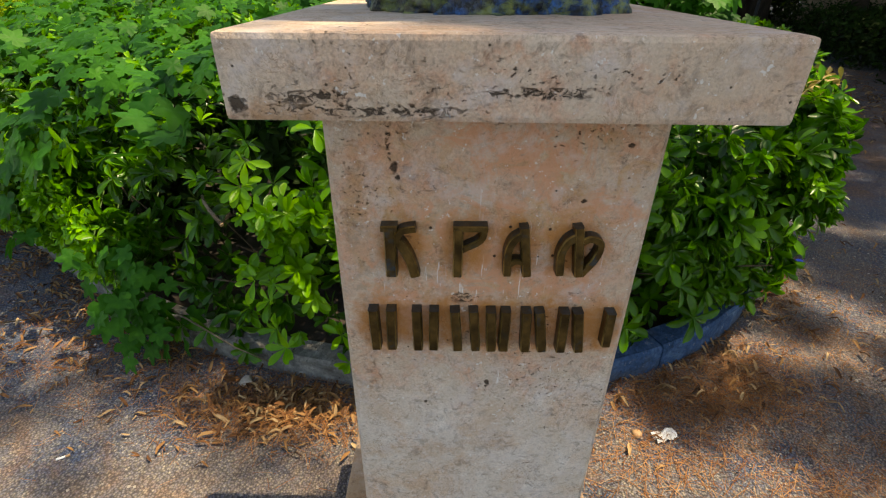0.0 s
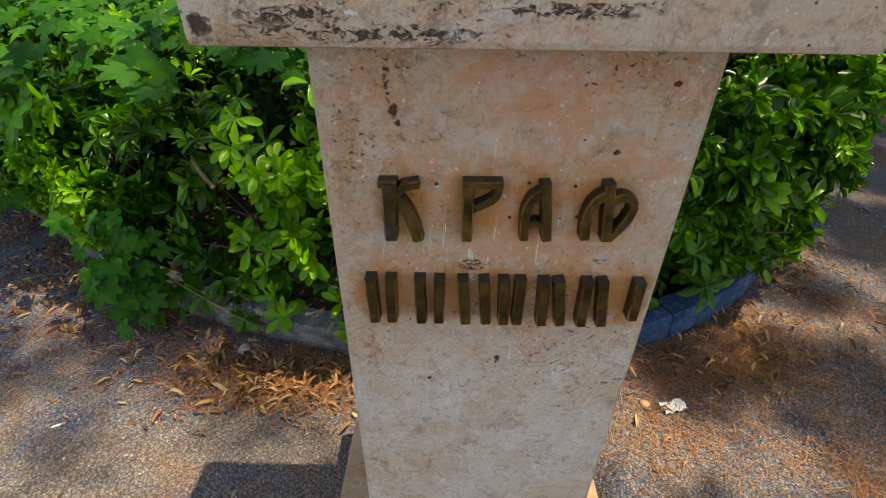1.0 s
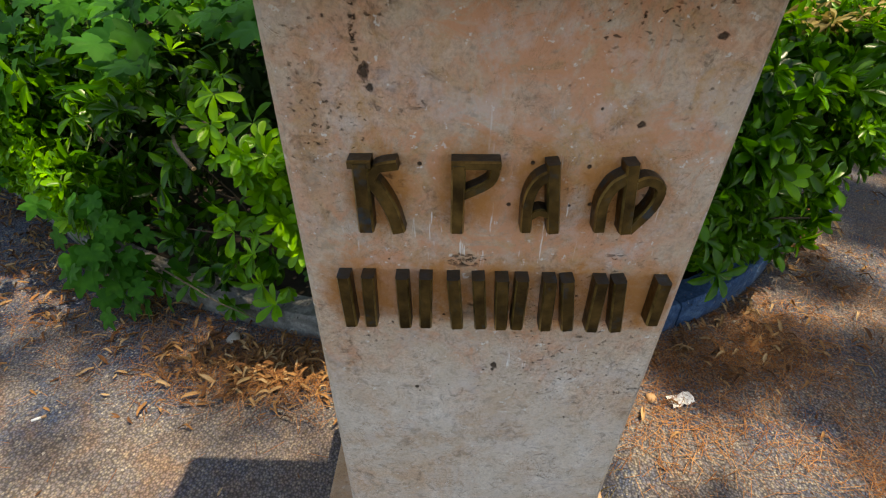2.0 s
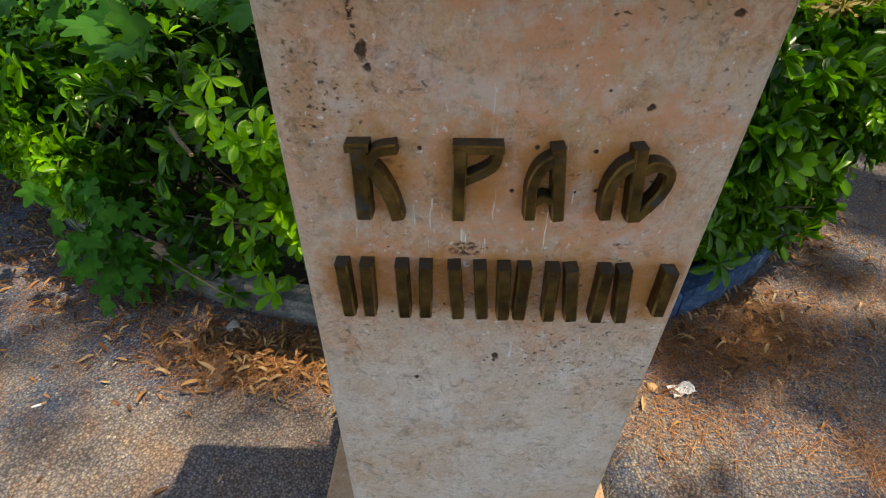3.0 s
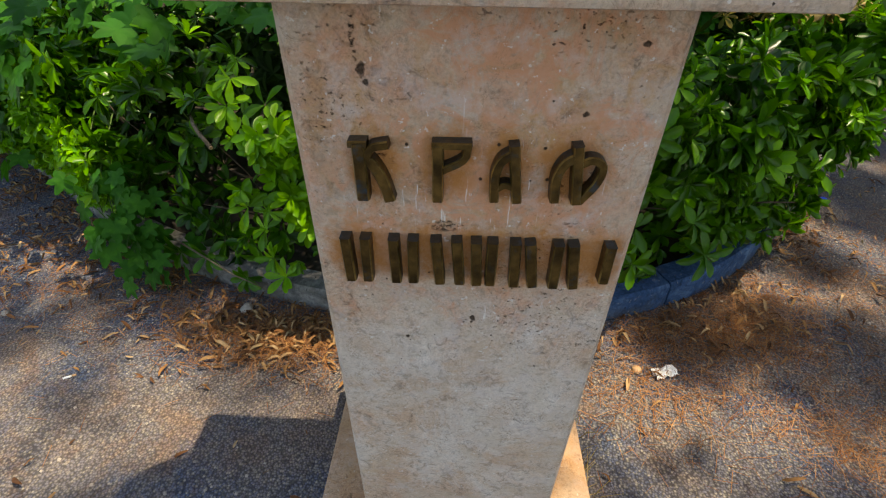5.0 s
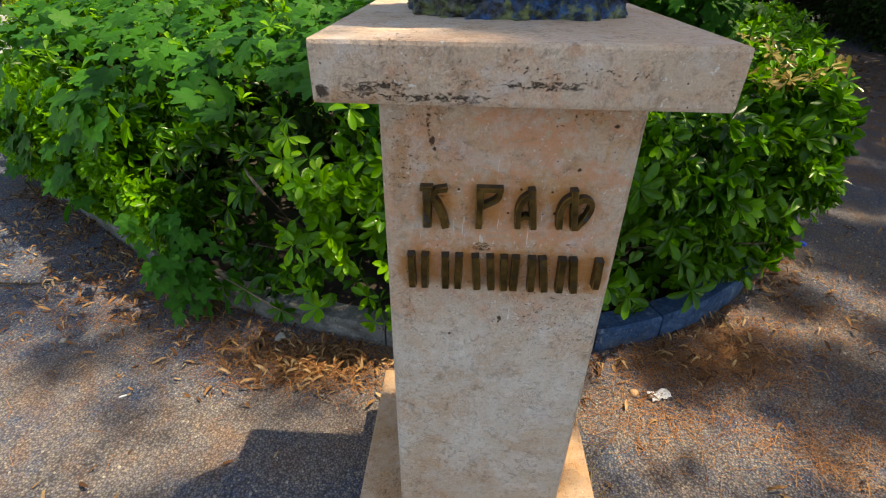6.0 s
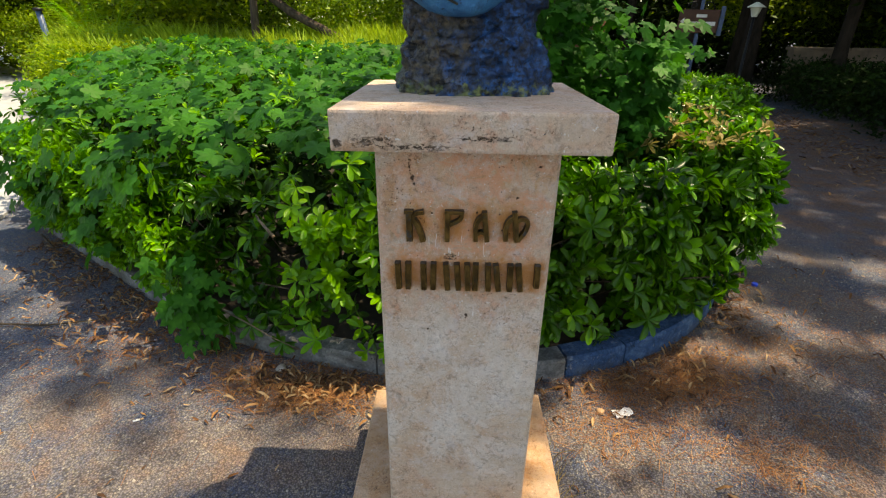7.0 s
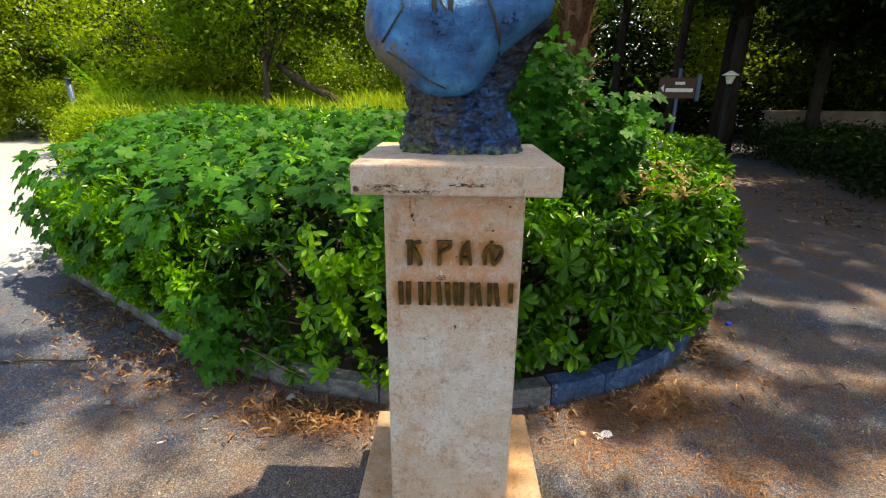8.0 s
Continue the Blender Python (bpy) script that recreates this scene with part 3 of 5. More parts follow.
def stroke(bm, pts, width, depth, y=-0.234, drop=0.003):
    """One raised letter stroke on the shaft's face: a ribbon with a chamfered ridge."""
    p = [Vector((x, 0, z - drop)) for x, z in pts]
    if len(p) > 2:
        q = [p[0] * 2 - p[1], *p, p[-1] * 2 - p[-2]]
        p = [0.5 * (2 * q[k] + (q[k + 1] - q[k - 1]) * t + (2 * q[k - 1] - 5 * q[k] + 4 * q[k + 1] - q[k + 2]) * t * t + (3 * q[k] - q[k - 1] - 3 * q[k + 1] + q[k + 2]) * t ** 3)
             for k in range(1, len(q) - 2) for t in (0, 0.25, 0.5, 0.75)] + [p[-1]]
    rows = []
    for k, c in enumerate(p):
        d = (p[min(k + 1, len(p) - 1)] - p[max(k - 1, 0)]).normalized()
        side = Vector((d.z, 0, -d.x))
        row = []
        for off, out in ((-1, -0.004), (-1, 0.84), (-0.76, 1), (0.76, 1), (1, 0.84), (1, -0.004)):
            row.append(bm.verts.new(c + side * (width / 2 * off) + Vector((0, y - (depth * out if out > 0 else out), 0))))
        rows.append(row)
    for a, b in zip(rows, rows[1:]):
        for k in range(5):
            bm.faces.new((a[k], a[k + 1], b[k + 1], b[k])).material_index = 1 if k in (1, 3) else 0
    bm.faces.new(rows[0]), bm.faces.new(list(reversed(rows[-1])))


def lettering(ped):
    words = [
        # stem, arm and leg of each letter in the upper line
        [([(-0.139, 1.193), (-0.1395, 1.268)], 0.0160), ([(-0.151, 1.2665), (-0.129, 1.267)], 0.0085), ([(-0.131, 1.249), (-0.124, 1.262), (-0.1045, 1.2665)], 0.0105),
         ([(-0.134, 1.250), (-0.124, 1.240), (-0.113, 1.217), (-0.1065, 1.191)], 0.0145)],
        [([(-0.0475, 1.194), (-0.0475, 1.268)], 0.0135), ([(-0.0545, 1.2675), (-0.0085, 1.268)], 0.0085), ([(-0.0125, 1.268), (-0.0175, 1.250), (-0.0440, 1.2345)], 0.0095)],
        [([(0.049, 1.196), (0.0395, 1.271)], 0.0125), ([(0.0385, 1.2595), (0.0265, 1.250), (0.0205, 1.230), (0.0215, 1.196)], 0.0115),
         ([(0.0225, 1.212), (0.0335, 1.2185), (0.0475, 1.2125)], 0.008)],
        [([(0.1205, 1.197), (0.1115, 1.272)], 0.0125), ([(0.110, 1.2575), (0.0995, 1.249), (0.0925, 1.229), (0.0945, 1.198)], 0.0118),
         ([(0.116, 1.248), (0.130, 1.2545), (0.1435, 1.247), (0.1405, 1.225), (0.1235, 1.198)], 0.0105)],
    ]
    for strokes in words:
        bm = bmesh.new()
        for k, (pts, w) in enumerate(strokes):
            stroke(bm, pts, w, 0.0195 - 0.0009 * k, drop=0)
        bmesh.ops.recalc_face_normals(bm, faces=bm.faces[:])
        part("letter", bm, LETTER, ped, "raised brown bronze letter").data.materials.append(LETTER_EDGE)
    # lower line: plain bars
    bars = [((-0.170, -0.168), (-0.1435, -0.1445)), ((-0.106, -0.1045), (-0.080, -0.081)), ((-0.050, -0.044), (-0.0225, -0.0165)), ((0.0035, 0.007), (0.0255, 0.0255)),
            ((0.0555, 0.0585), (0.0745, 0.0845)), ((0.1115, 0.1125), (0.1310, 0.1405)), ((0.1790, 0.1795),)]
    for pair in bars:
        bm = bmesh.new()
        for k, (x_top, x_low) in enumerate(pair):
            stroke(bm, [(x_low, 1.0595 + 0.012 * (len(pair) < 2)), (x_top, 1.1325)], 0.0145, 0.0195 - 0.0008 * k, drop=0)
        bmesh.ops.recalc_face_normals(bm, faces=bm.faces[:])
        part("bar", bm, LETTER, ped, "raised brown bronze bar").data.materials.append(LETTER_EDGE)


lettering(PEDESTAL)


# ---- bust ----
def ring_loft(bm, rows, sides=56, rough=0.0, power=2.5, scale=14.0):
    """A body of stacked oval rings (z, cx, cy, half width, half depth)."""
    rings = []
    for z, cx, cy, hw, hd in rows:
        ring = []
        for j in range(sides):
            w = 2 * math.pi * j / sides
            c, s = math.cos(w), math.sin(w)
            x, y = hw * math.copysign(abs(c) ** (2 / power), c), hd * math.copysign(abs(s) ** (2 / power), s)
            p = Vector((cx + x, cy + y, z))
            if rough:
                f = noise.fractal(p * scale, 0.8, 2.1, 4) * rough
                p += Vector((c, s, 0.2)) * f
            ring.append(bm.verts.new(p))
        rings.append(ring)
    for a, b in zip(rings, rings[1:]):
        for j in range(sides):
            bm.faces.new((a[j], a[(j + 1) % sides], b[(j + 1) % sides], b[j]))
    bm.faces.new(list(reversed(rings[0]))), bm.faces.new(rings[-1])


CHEST = [(1.688, -0.032, -0.070, 0.030, 0.025), (1.698, -0.032, -0.065, 0.066, 0.052), (1.720, -0.034, -0.050, 0.098, 0.080), (1.760, -0.055, -0.032, 0.146, 0.110),
         (1.800, -0.070, -0.015, 0.186, 0.135), (1.860, -0.048, 0.002, 0.242, 0.160), (1.930, -0.008, 0.018, 0.288, 0.175), (1.985, 0.006, 0.032, 0.292, 0.165),
         (2.030, 0.005, 0.038, 0.250, 0.148), (2.062, 0.004, 0.042, 0.180, 0.120), (2.085, 0.002, 0.042, 0.110, 0.095), (2.11, 0.0, 0.038, 0.082, 0.086),
         (2.150, 0.0, 0.030, 0.078, 0.086), (2.190, 0.0, 0.018, 0.092, 0.110), (2.250, 0.0, 0.015, 0.102, 0.125), (2.310, 0.0, 0.022, 0.100, 0.125), (2.360, 0.0, 0.03, 0.080, 0.10), (2.385, 0.0, 0.035, 0.04, 0.05)]


def chest_y(x, z):
    """The front of the chest at a width and height."""
    zs = [r[0] for r in CHEST]
    cx, cy, hw, hd = (float(np.interp(z, zs, [r[k] for r in CHEST])) for k in (1, 2, 3, 4))
    u = min(abs(x - cx) / hw, 0.97)
    return cy - hd * (1 - u ** 2.5) ** (1 / 2.5)


def bust():
    bm = bmesh.new()
    base = []
    for k in range(90):
        f = k / 89
        z = 1.508 + 0.42 * f
        hw = float(np.interp(f, (0, 0.06, 0.18, 0.36, 0.5, 0.75, 1), (0.208, 0.204, 0.180, 0.166, 0.176, 0.205, 0.240)))
        hd = float(np.interp(f, (0, 0.12, 0.4, 1), (0.160, 0.142, 0.126, 0.11)))
        base.append((z, float(np.interp(f, (0, 0.35, 0.6, 1), (0.020, -0.002, 0.006, 0.055))), 0.090, hw, hd))
    ring_loft(bm, base, 220, 0.009, 2.7, 16)
    # chisel facets: each cell of the surface is cut at its own slant
    for v in bm.verts:
        q = v.co * 1.0
        f = 0.0
        for scale, amount in ((17.0, 0.9), (40.0, 0.7)):
            cell = noise.voronoi(q * scale)[1][0]
            slant = Vector(noise.noise_vector(cell * 3.7))
            f += amount * (q - cell / scale).dot(slant)
        v.co += Vector((q.x, q.y - 0.09, 0)).normalized() * max(-0.02, min(0.02, f))
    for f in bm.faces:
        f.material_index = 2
    fine = []
    zs = [r[0] for r in CHEST]
    for z in np.linspace(zs[0], zs[-1], 64):
        fine.append((float(z), *[float(np.interp(z, zs, [r[k] for r in CHEST])) for k in (1, 2, 3, 4)]))
    ring_loft(bm, fine, 96, 0.008, 2.3, 9)

    def ridge(pts, r):
        start = len(bm.faces)
        tube([(x, chest_y(x, z) + r * 0.2 - 0.003, z) for x, z in pts], [r] * len(pts), 6, bm, 0.05)
        bm.faces.ensure_lookup_table()
        for f in bm.faces[start:]:
            f.material_index = 1

    ridge([(-0.21, 1.815), (-0.15, 1.778), (-0.09, 1.736), (-0.035, 1.712)], 0.0028)
    ridge([(-0.165, 1.99), (-0.16, 1.93), (-0.195, 1.88), (-0.225, 1.84)], 0.0032)
    ridge([(0.075, 1.97), (0.095, 1.92), (0.118, 1.86), (0.124, 1.81)], 0.0040)
    ridge([(-0.075, 1.985), (-0.045, 1.935), (-0.02, 1.90)], 0.003)
    # orders on the breast: ribbons that end in small crosses
    for x, z, r in ((-0.068, 1.905, 0.017), (-0.048, 1.878, 0.020), (-0.026, 1.905, 0.017), (0.140, 1.905, 0.015), (0.170, 1.912, 0.014)):
        for w, h in ((r, r * 0.42), (r * 0.42, r)):
            start = len(bm.faces)
            bmesh.ops.create_cube(bm, size=2, matrix=Matrix.Translation((x, chest_y(x, z) - 0.001, z)) @ Matrix.Rotation(6 * x, 4, "Y") @ Matrix.Diagonal((w, 0.0045 if w > h else 0.0060, h, 1)))
            bm.faces.ensure_lookup_table()
            for f in bm.faces[start:]:
                f.material_index = 3
    ridge([(-0.072, 2.0), (-0.072, 1.96), (-0.069, 1.915)], 0.008)
    ridge([(-0.020, 2.0), (-0.022, 1.96), (-0.026, 1.915)], 0.008)
    ob = part("bust", bm, PATINA, smooth=True)
    ob.data.materials.append(RUBBED)
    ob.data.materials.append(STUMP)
    ob.data.materials.append(PATINA)
    for face in ob.data.polygons:
        if face.material_index == 3:
            face.use_smooth = False
    return tagged(ob, "patinated blue-brown bronze bust on a rough stump, on the pedestal", "statue")


bust()


# ---- kerb ----
def kerb():
    run = empty("kerb", (0, 0, 0), "curved kerb of weathered grey concrete stones", "kerb", kind="structure")
    edges = [-9.4, -8.5, -7.55, -6.6, -5.6, S_CORNER, -4.15, -3.22, -2.3, -1.42, -0.52, 0.47, 0.83, 1.72, 2.62, 3.55, 4.5, 5.5, 6.5, 7.5, 8.5]
    for s0, s1 in zip(edges, edges[1:]):
        bm = bmesh.new()
        n = 8
        rows = []
        for k in range(n + 1):
            s = s0 + 0.004 + (s1 - s0 - 0.008) * k / n
            p, nn = border(s)
            top = 0.112 + 0.014 * min(1, max(0, s / 0.8)) + 0.006 * math.sin(1.7 * s0) - 0.035 * min(1, max(0, (-s - 0.9) / 1.2))
            row = []
            for d, z in ((0.0, -0.06), (0.002, top - 0.016), (0.014, top), (0.118, top + 0.003), (0.130, top - 0.012), (0.130, -0.06)):
                w = noise.noise((s * 9, d * 30, z * 12)) * 0.003
                q = p - nn * (d + w)
                row.append(bm.verts.new((q.x, q.y, z + w)))
            rows.append(row)
        for a, b in zip(rows, rows[1:]):
            for k in range(5):
                bm.faces.new((a[k], b[k], b[k + 1], a[k + 1]))
        bm.faces.new(rows[0]), bm.faces.new(list(reversed(rows[-1])))
        bmesh.ops.recalc_face_normals(bm, faces=bm.faces[:])
        # right-hand stones take the version with skylight blue mixed in
        part("kerb_stone", bm, CONCRETE_SKYLIT if s0 > 0.4 else CONCRETE, run)


kerb()


# ---- evergreen hedge ----
def face_points(rng, count, s0, s1, deep=0.34, open_hollow=True):
    """Twig ends in the hedge's upright face: places and axes."""
    c, a = [], []
    while len(c) < count:
        s = rng.uniform(s0, s1)
        p, n = border(s)
        h = float(bush_top(p.x - n.x * 0.2, p.y - n.y * 0.2))
        z = h * rng.uniform(0.08, 1.0) ** 0.8
        gap = min(noise.noise((s * 1.9, z * 2.6, 4.0)), noise.noise((s * 4.3, z * 5.0, 8.0)) + 0.10)
        low = z < 0.34 and -1.7 < s < 2.2
        hollow = (((s + 1.10) / 0.46) ** 2 + ((z - 0.70) / 0.31) ** 2 < 1 and rng.random() < 0.93) or (((s + 1.0) / 0.8) ** 2 + ((z - 0.36) / 0.20) ** 2 < 1 and rng.random() < 0.5)
        if (hollow and open_hollow) or gap < -0.11 or (low and open_hollow and rng.random() < 0.66):
            continue
        bulge = 0.06 * noise.noise((s * 2.7, z * 3, 9)) + 0.05 * math.sin(math.pi * min(1, z / h)) - 0.02
        bulge += 0.16 * float(np.interp(s, (-4.5, -3.4, -2.2, 0.9, 1.8), (-0.4, 0.6, 0, 0, 0.9))) * min(1, z / 0.35)
        d = (0.02 if z > 0.3 else 0.10) + deep * rng.random() ** 1.6 - bulge
        d += 0.10 * max(0.0, z / h - 0.86) / 0.14
        c.append((p.x - n.x * d, p.y - n.y * d, z))
        a.append((n.x + rng.normal(0, 0.5), n.y + rng.normal(0, 0.5), 0.35 + rng.normal(0, 0.45)))
    return np.array(c), np.array(a)


def top_points(rng, count, keep, sink=0.16):
    """Twig ends in the upper side of the planting."""
    c, a = [], []
    while len(c) < count:
        x, y = rng.uniform(-6.5, 6.2), rng.uniform(0.6, 8.5)
        d = float(inside(x, y))
        if d < (-0.08 if x > 1.0 else 0.05) or not keep(x, y, d):
            continue
        z = float(bush_top(x, y)) - sink * rng.random() ** 1.5 + 0.03 * rng.normal()
        c.append((x, y, z))
        a.append((rng.normal(0, 0.5), rng.normal(0, 0.5) - 0.15, 1.0))
    return np.array(c), np.array(a)


def hedge():
    rng = np.random.default_rng(7)
    th = empty("hedge", (0.4, 1.6, 0.08), "glossy evergreen hedge with whorled leaves filling the kerbed bed", "hedge")
    off = np.array((0.4, 1.6, 0.08))

    def leaves(name, c, a, material, label, **kw):
        v, f = rosettes(c - off, a, rng, **kw)
        ob = part(name, cloud(v, f), material, th, label, smooth=True)
        tagged(ob, kind="stuff")

    c1, a1 = face_points(rng, 1380, -3.4, 2.9)
    c2, a2 = face_points(rng, 420, -7.5, -3.4)
    c3, a3 = face_points(rng, 480, 2.9, 7.4)
    right = lambda x, y, d: d < 1.5 and x > 0.15 and y < 6.6
    under = lambda x, y, d: d < 4.5 and x <= 0.4 and y < 7.5
    c4, a4 = top_points(rng, 1000, right)
    c5, a5 = top_points(rng, 1150, under, 0.25)
    leaves("foliage", np.vstack((c1, c2, c3, c4, c5)), np.vstack((a1, a2, a3, a4, a5)), LEAF, "dark glossy green leaves")
    # Near-black inner rosettes paint the shade in the hedge's depth.
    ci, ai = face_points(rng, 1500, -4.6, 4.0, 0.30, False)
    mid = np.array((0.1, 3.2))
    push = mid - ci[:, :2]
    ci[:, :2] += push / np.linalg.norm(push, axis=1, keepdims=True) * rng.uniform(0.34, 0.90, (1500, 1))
    leaves("inner_foliage", ci, ai, LEAF_SHADE, "inner leaves coloured dark for shade")
    # young shoots: bright whorls, one bunch by the cut branch
    pick = rng.random(len(c1)) < 0.05
    bunch = np.array((-0.63, 0.70, 0.70)) + rng.normal(0, 1, (36, 3)) * (0.095, 0.04, 0.17)
    low = np.array((-0.48, 0.66, 0.30)) + rng.normal(0, 1, (10, 3)) * (0.2, 0.05, 0.09)
    pick4 = rng.random(len(c4)) < 0.55
    cn = np.vstack((c1[pick] + (0, -0.02, 0.01), bunch, low, c4[pick4] + (0, 0, 0.02)))
    an = np.vstack((a1[pick], np.tile((0.1, -1, 0.6), (46, 1)) + rng.normal(0, 0.35, (46, 3)), a4[pick4]))
    leaves("young_foliage", cn, an, LEAF_NEW, "bright yellow-green young leaves", count=(9, 13), length=(0.05, 0.095))
    fine_c, fine_a = face_points(rng, 1700, -4.3, -1.7, 0.10)
    low_down = fine_c[:, 2] < 0.90 - 0.25 * np.clip((fine_c[:, 0] + 2.0) / 0.6, 0, 1)
    fine_c, fine_a = fine_c[low_down] + (-0.06, -0.05, 0.01), fine_a[low_down] + (0, 0, 0.35)
    leaves("narrow_foliage", fine_c, fine_a, LEAF_NEW, "narrow yellow-green leaves low on the hedge", count=(8, 12), length=(0.045, 0.075))
    pick5 = rng.random(len(c5)) < 0.35
    leaves("upper_foliage", c5[pick5] + (0, 0, 0.12), a5[pick5], LEAF_NEW, "bright leaves between the creeper")
    dry_spot = lambda x, y, d: right(x, y, d) and (x - 1.55) ** 2 / 0.5 + (y - 2.35) ** 2 / 0.7 < 1
    c6, a6 = top_points(rng, 130, dry_spot, 0.06)
    leaves("bleached_foliage", c6 + (0, 0, 0.02), a6, LEAF_DRY, "sun-bleached straw-coloured leaves", length=(0.04, 0.08))
    # small green capsules in the hearts of some whorls
    bm = bmesh.new()
    for p in [*bunch[:9], *c1[::70]]:
        for _ in range(4):
            q = Vector(p) - Vector(off) + Vector((rng.normal(0, 0.009), -0.012 + rng.normal(0, 0.006), 0.006 + rng.normal(0, 0.008)))
            bmesh.ops.create_icosphere(bm, subdivisions=1, radius=0.0062, matrix=Matrix.Translation(q))
    tagged(part("seed_capsules", bm, LEAF_NEW, th, "small round green seed capsules", True), kind="stuff")
    # stems and twigs
    for k in range(34):
        s = rng.uniform(-2.6, 2.4)
        p, n = border(s)
        h = float(bush_top(p.x, p.y))
        a = Vector((p.x - n.x * rng.uniform(0.35, 0.6), p.y - n.y * rng.uniform(0.35, 0.6), 0.08))
        b = Vector((p.x + rng.normal(0, 0.2) - n.x * 0.05, p.y - n.y * 0.08, h * rng.uniform(0.25, 0.9)))
        m = a.lerp(b, 0.5) + Vector((rng.normal(0, 0.06), rng.normal(0, 0.06), 0.08))
        r = rng.uniform(0.004, 0.010)
        bm = tube([Vector(q) - Vector(off) for q in (a, a.lerp(m, 0.55), m, m.lerp(b, 0.6), b)], [r, r * 0.85, r * 0.7, r * 0.5, r * 0.25], 6, None, 0.1, k)
        part("branch", bm, BARK, th, smooth=True)
    cut = part("cut_branch", tube([Vector(q) - Vector(off) for q in ((-1.02, 0.90, 0.80), (-0.98, 0.83, 0.805), (-0.93, 0.765, 0.80), (-0.868, 0.705, 0.775))], [0.005, 0.006, 0.0068, 0.0075], 10, None, 0.06), BARK_PALE, th, "pale branch with a sawn end", smooth=True)
    part("cut_face", tube([Vector(q) - Vector(off) for q in ((-0.8695, 0.7065, 0.776), (-0.866, 0.703, 0.774))], [0.0072, 0.0068], 10), CUT_WOOD, cut)
    part("twig", tube([Vector(q) - Vector(off) for q in ((-1.35, 0.95, 0.22), (-1.15, 0.82, 0.23), (-0.95, 0.72, 0.19), (-0.80, 0.68, 0.15))], [0.004, 0.004, 0.003, 0.002], 6, None, 0.1), BARK_PALE, th, "bare pale twig", smooth=True)
    # whorls that stand out singly
    shapes = []
    for k in range(6):
        w, cc = paddle(0.22 + 0.05 * k, 0.10 + 0.035 * k)
        me = cloud(np.array(w), np.array(cc))
        me.materials.append(LEAF_NEW if k == 0 else LEAF)
        me.polygons.foreach_set("use_smooth", [True] * len(me.polygons))
        shapes.append(me)
    for k in range(30):
        s = rng.uniform(-1.9, 1.7)
        p, n = border(s)
        z = rng.uniform(0.10 if s < 0.2 else 0.3, 0.95) if k > 8 or s > 0.2 else rng.uniform(0.10, 0.26)
        if -1.5 < s < -0.75 and z > 0.25:
            s -= 1.0
            p, n = border(s)
        c = Vector((p.x, p.y, z)) + n * rng.uniform(-0.02, 0.05) - Vector(off)
        axis = Vector((n.x + rng.normal(0, 0.25), n.y + rng.normal(0, 0.25), rng.uniform(0.1, 0.9))).normalized()
        q = axis.to_track_quat("Z", "Y").to_matrix()
        me, size = shapes[k % 6], rng.uniform(0.07, 0.11)
        for j in range(9):
            w, up = j * 2.4 + rng.normal(0, 0.15), rng.uniform(-0.3, 1.0)
            x = q @ Vector((math.cos(w) * math.cos(up), math.sin(w) * math.cos(up), math.sin(up)))
            x = (x - Vector((0, 0, rng.uniform(0, 0.3)))).normalized()
            y = axis.cross(x).normalized()
            ob = new("leaf", me)
            ob.parent = th
            m = Matrix((x, y, x.cross(y))).transposed().to_4x4()
            ob.matrix_basis = Matrix.Translation(c) @ m @ Matrix.Scale(size * rng.uniform(0.8, 1.1), 4)


hedge()


# ---- lobed creeper over the planting ----
def lobed(fold=0.18):
    """A broad leaf with five lobes, about 1 long, its stalk end at the origin."""
    knots = [(0, 0.70), (10, 0.56), (20, 0.44), (29, 0.36), (40, 0.48), (52, 0.62), (64, 0.52), (76, 0.41), (88, 0.34), (103, 0.46), (116, 0.50), (134, 0.44), (152, 0.38), (168, 0.32), (180, 0.12)]
    ang = [k[0] for k in knots]
    turns = [0, 7, 14, 22, 29, 37, 44, 51, 58, 65, 72, 80, 88, 96, 103, 111, 118, 126, 134, 143, 152, 166, 180]
    turns = turns + [-a for a in reversed(turns[1:-1])]
    v = [(0.36, 0.0, -0.02)]
    for part_r in (0.5, 1.0):
        for k, a in enumerate(turns):
            r = float(np.interp(abs(a), ang, [q[1] for q in knots])) * part_r
            if part_r == 1.0:
                r *= 1.04 if k % 2 else 0.965
            x, y = 0.36 + r * math.cos(radians(a)), r * math.sin(radians(a))
            v.append((x, y, fold * abs(y) * 0.6 - 0.13 * x * x - 0.28 * y * y + 0.010 * math.sin(radians(a) * 5)))
    n = len(turns)
    f = [(0, 1 + k, 1 + (k + 1) % n) for k in range(n)]
    f += [(1 + k, 1 + n + k, 1 + n + (k + 1) % n) for k in range(n)] + [(1 + k, 1 + n + (k + 1) % n, 1 + (k + 1) % n) for k in range(n)]
    return v, f


def lobed_leaves(c, normal, heading, size, rng, fold=0.18):
    z = normal / np.linalg.norm(normal, axis=1, keepdims=True)
    x = heading - z * (heading * z).sum(1, keepdims=True)
    x /= np.linalg.norm(x, axis=1, keepdims=True)
    y = np.cross(z, x)
    tv, tf = lobed(fold)
    return scatter(tv, tf, c, x, y, z, size)


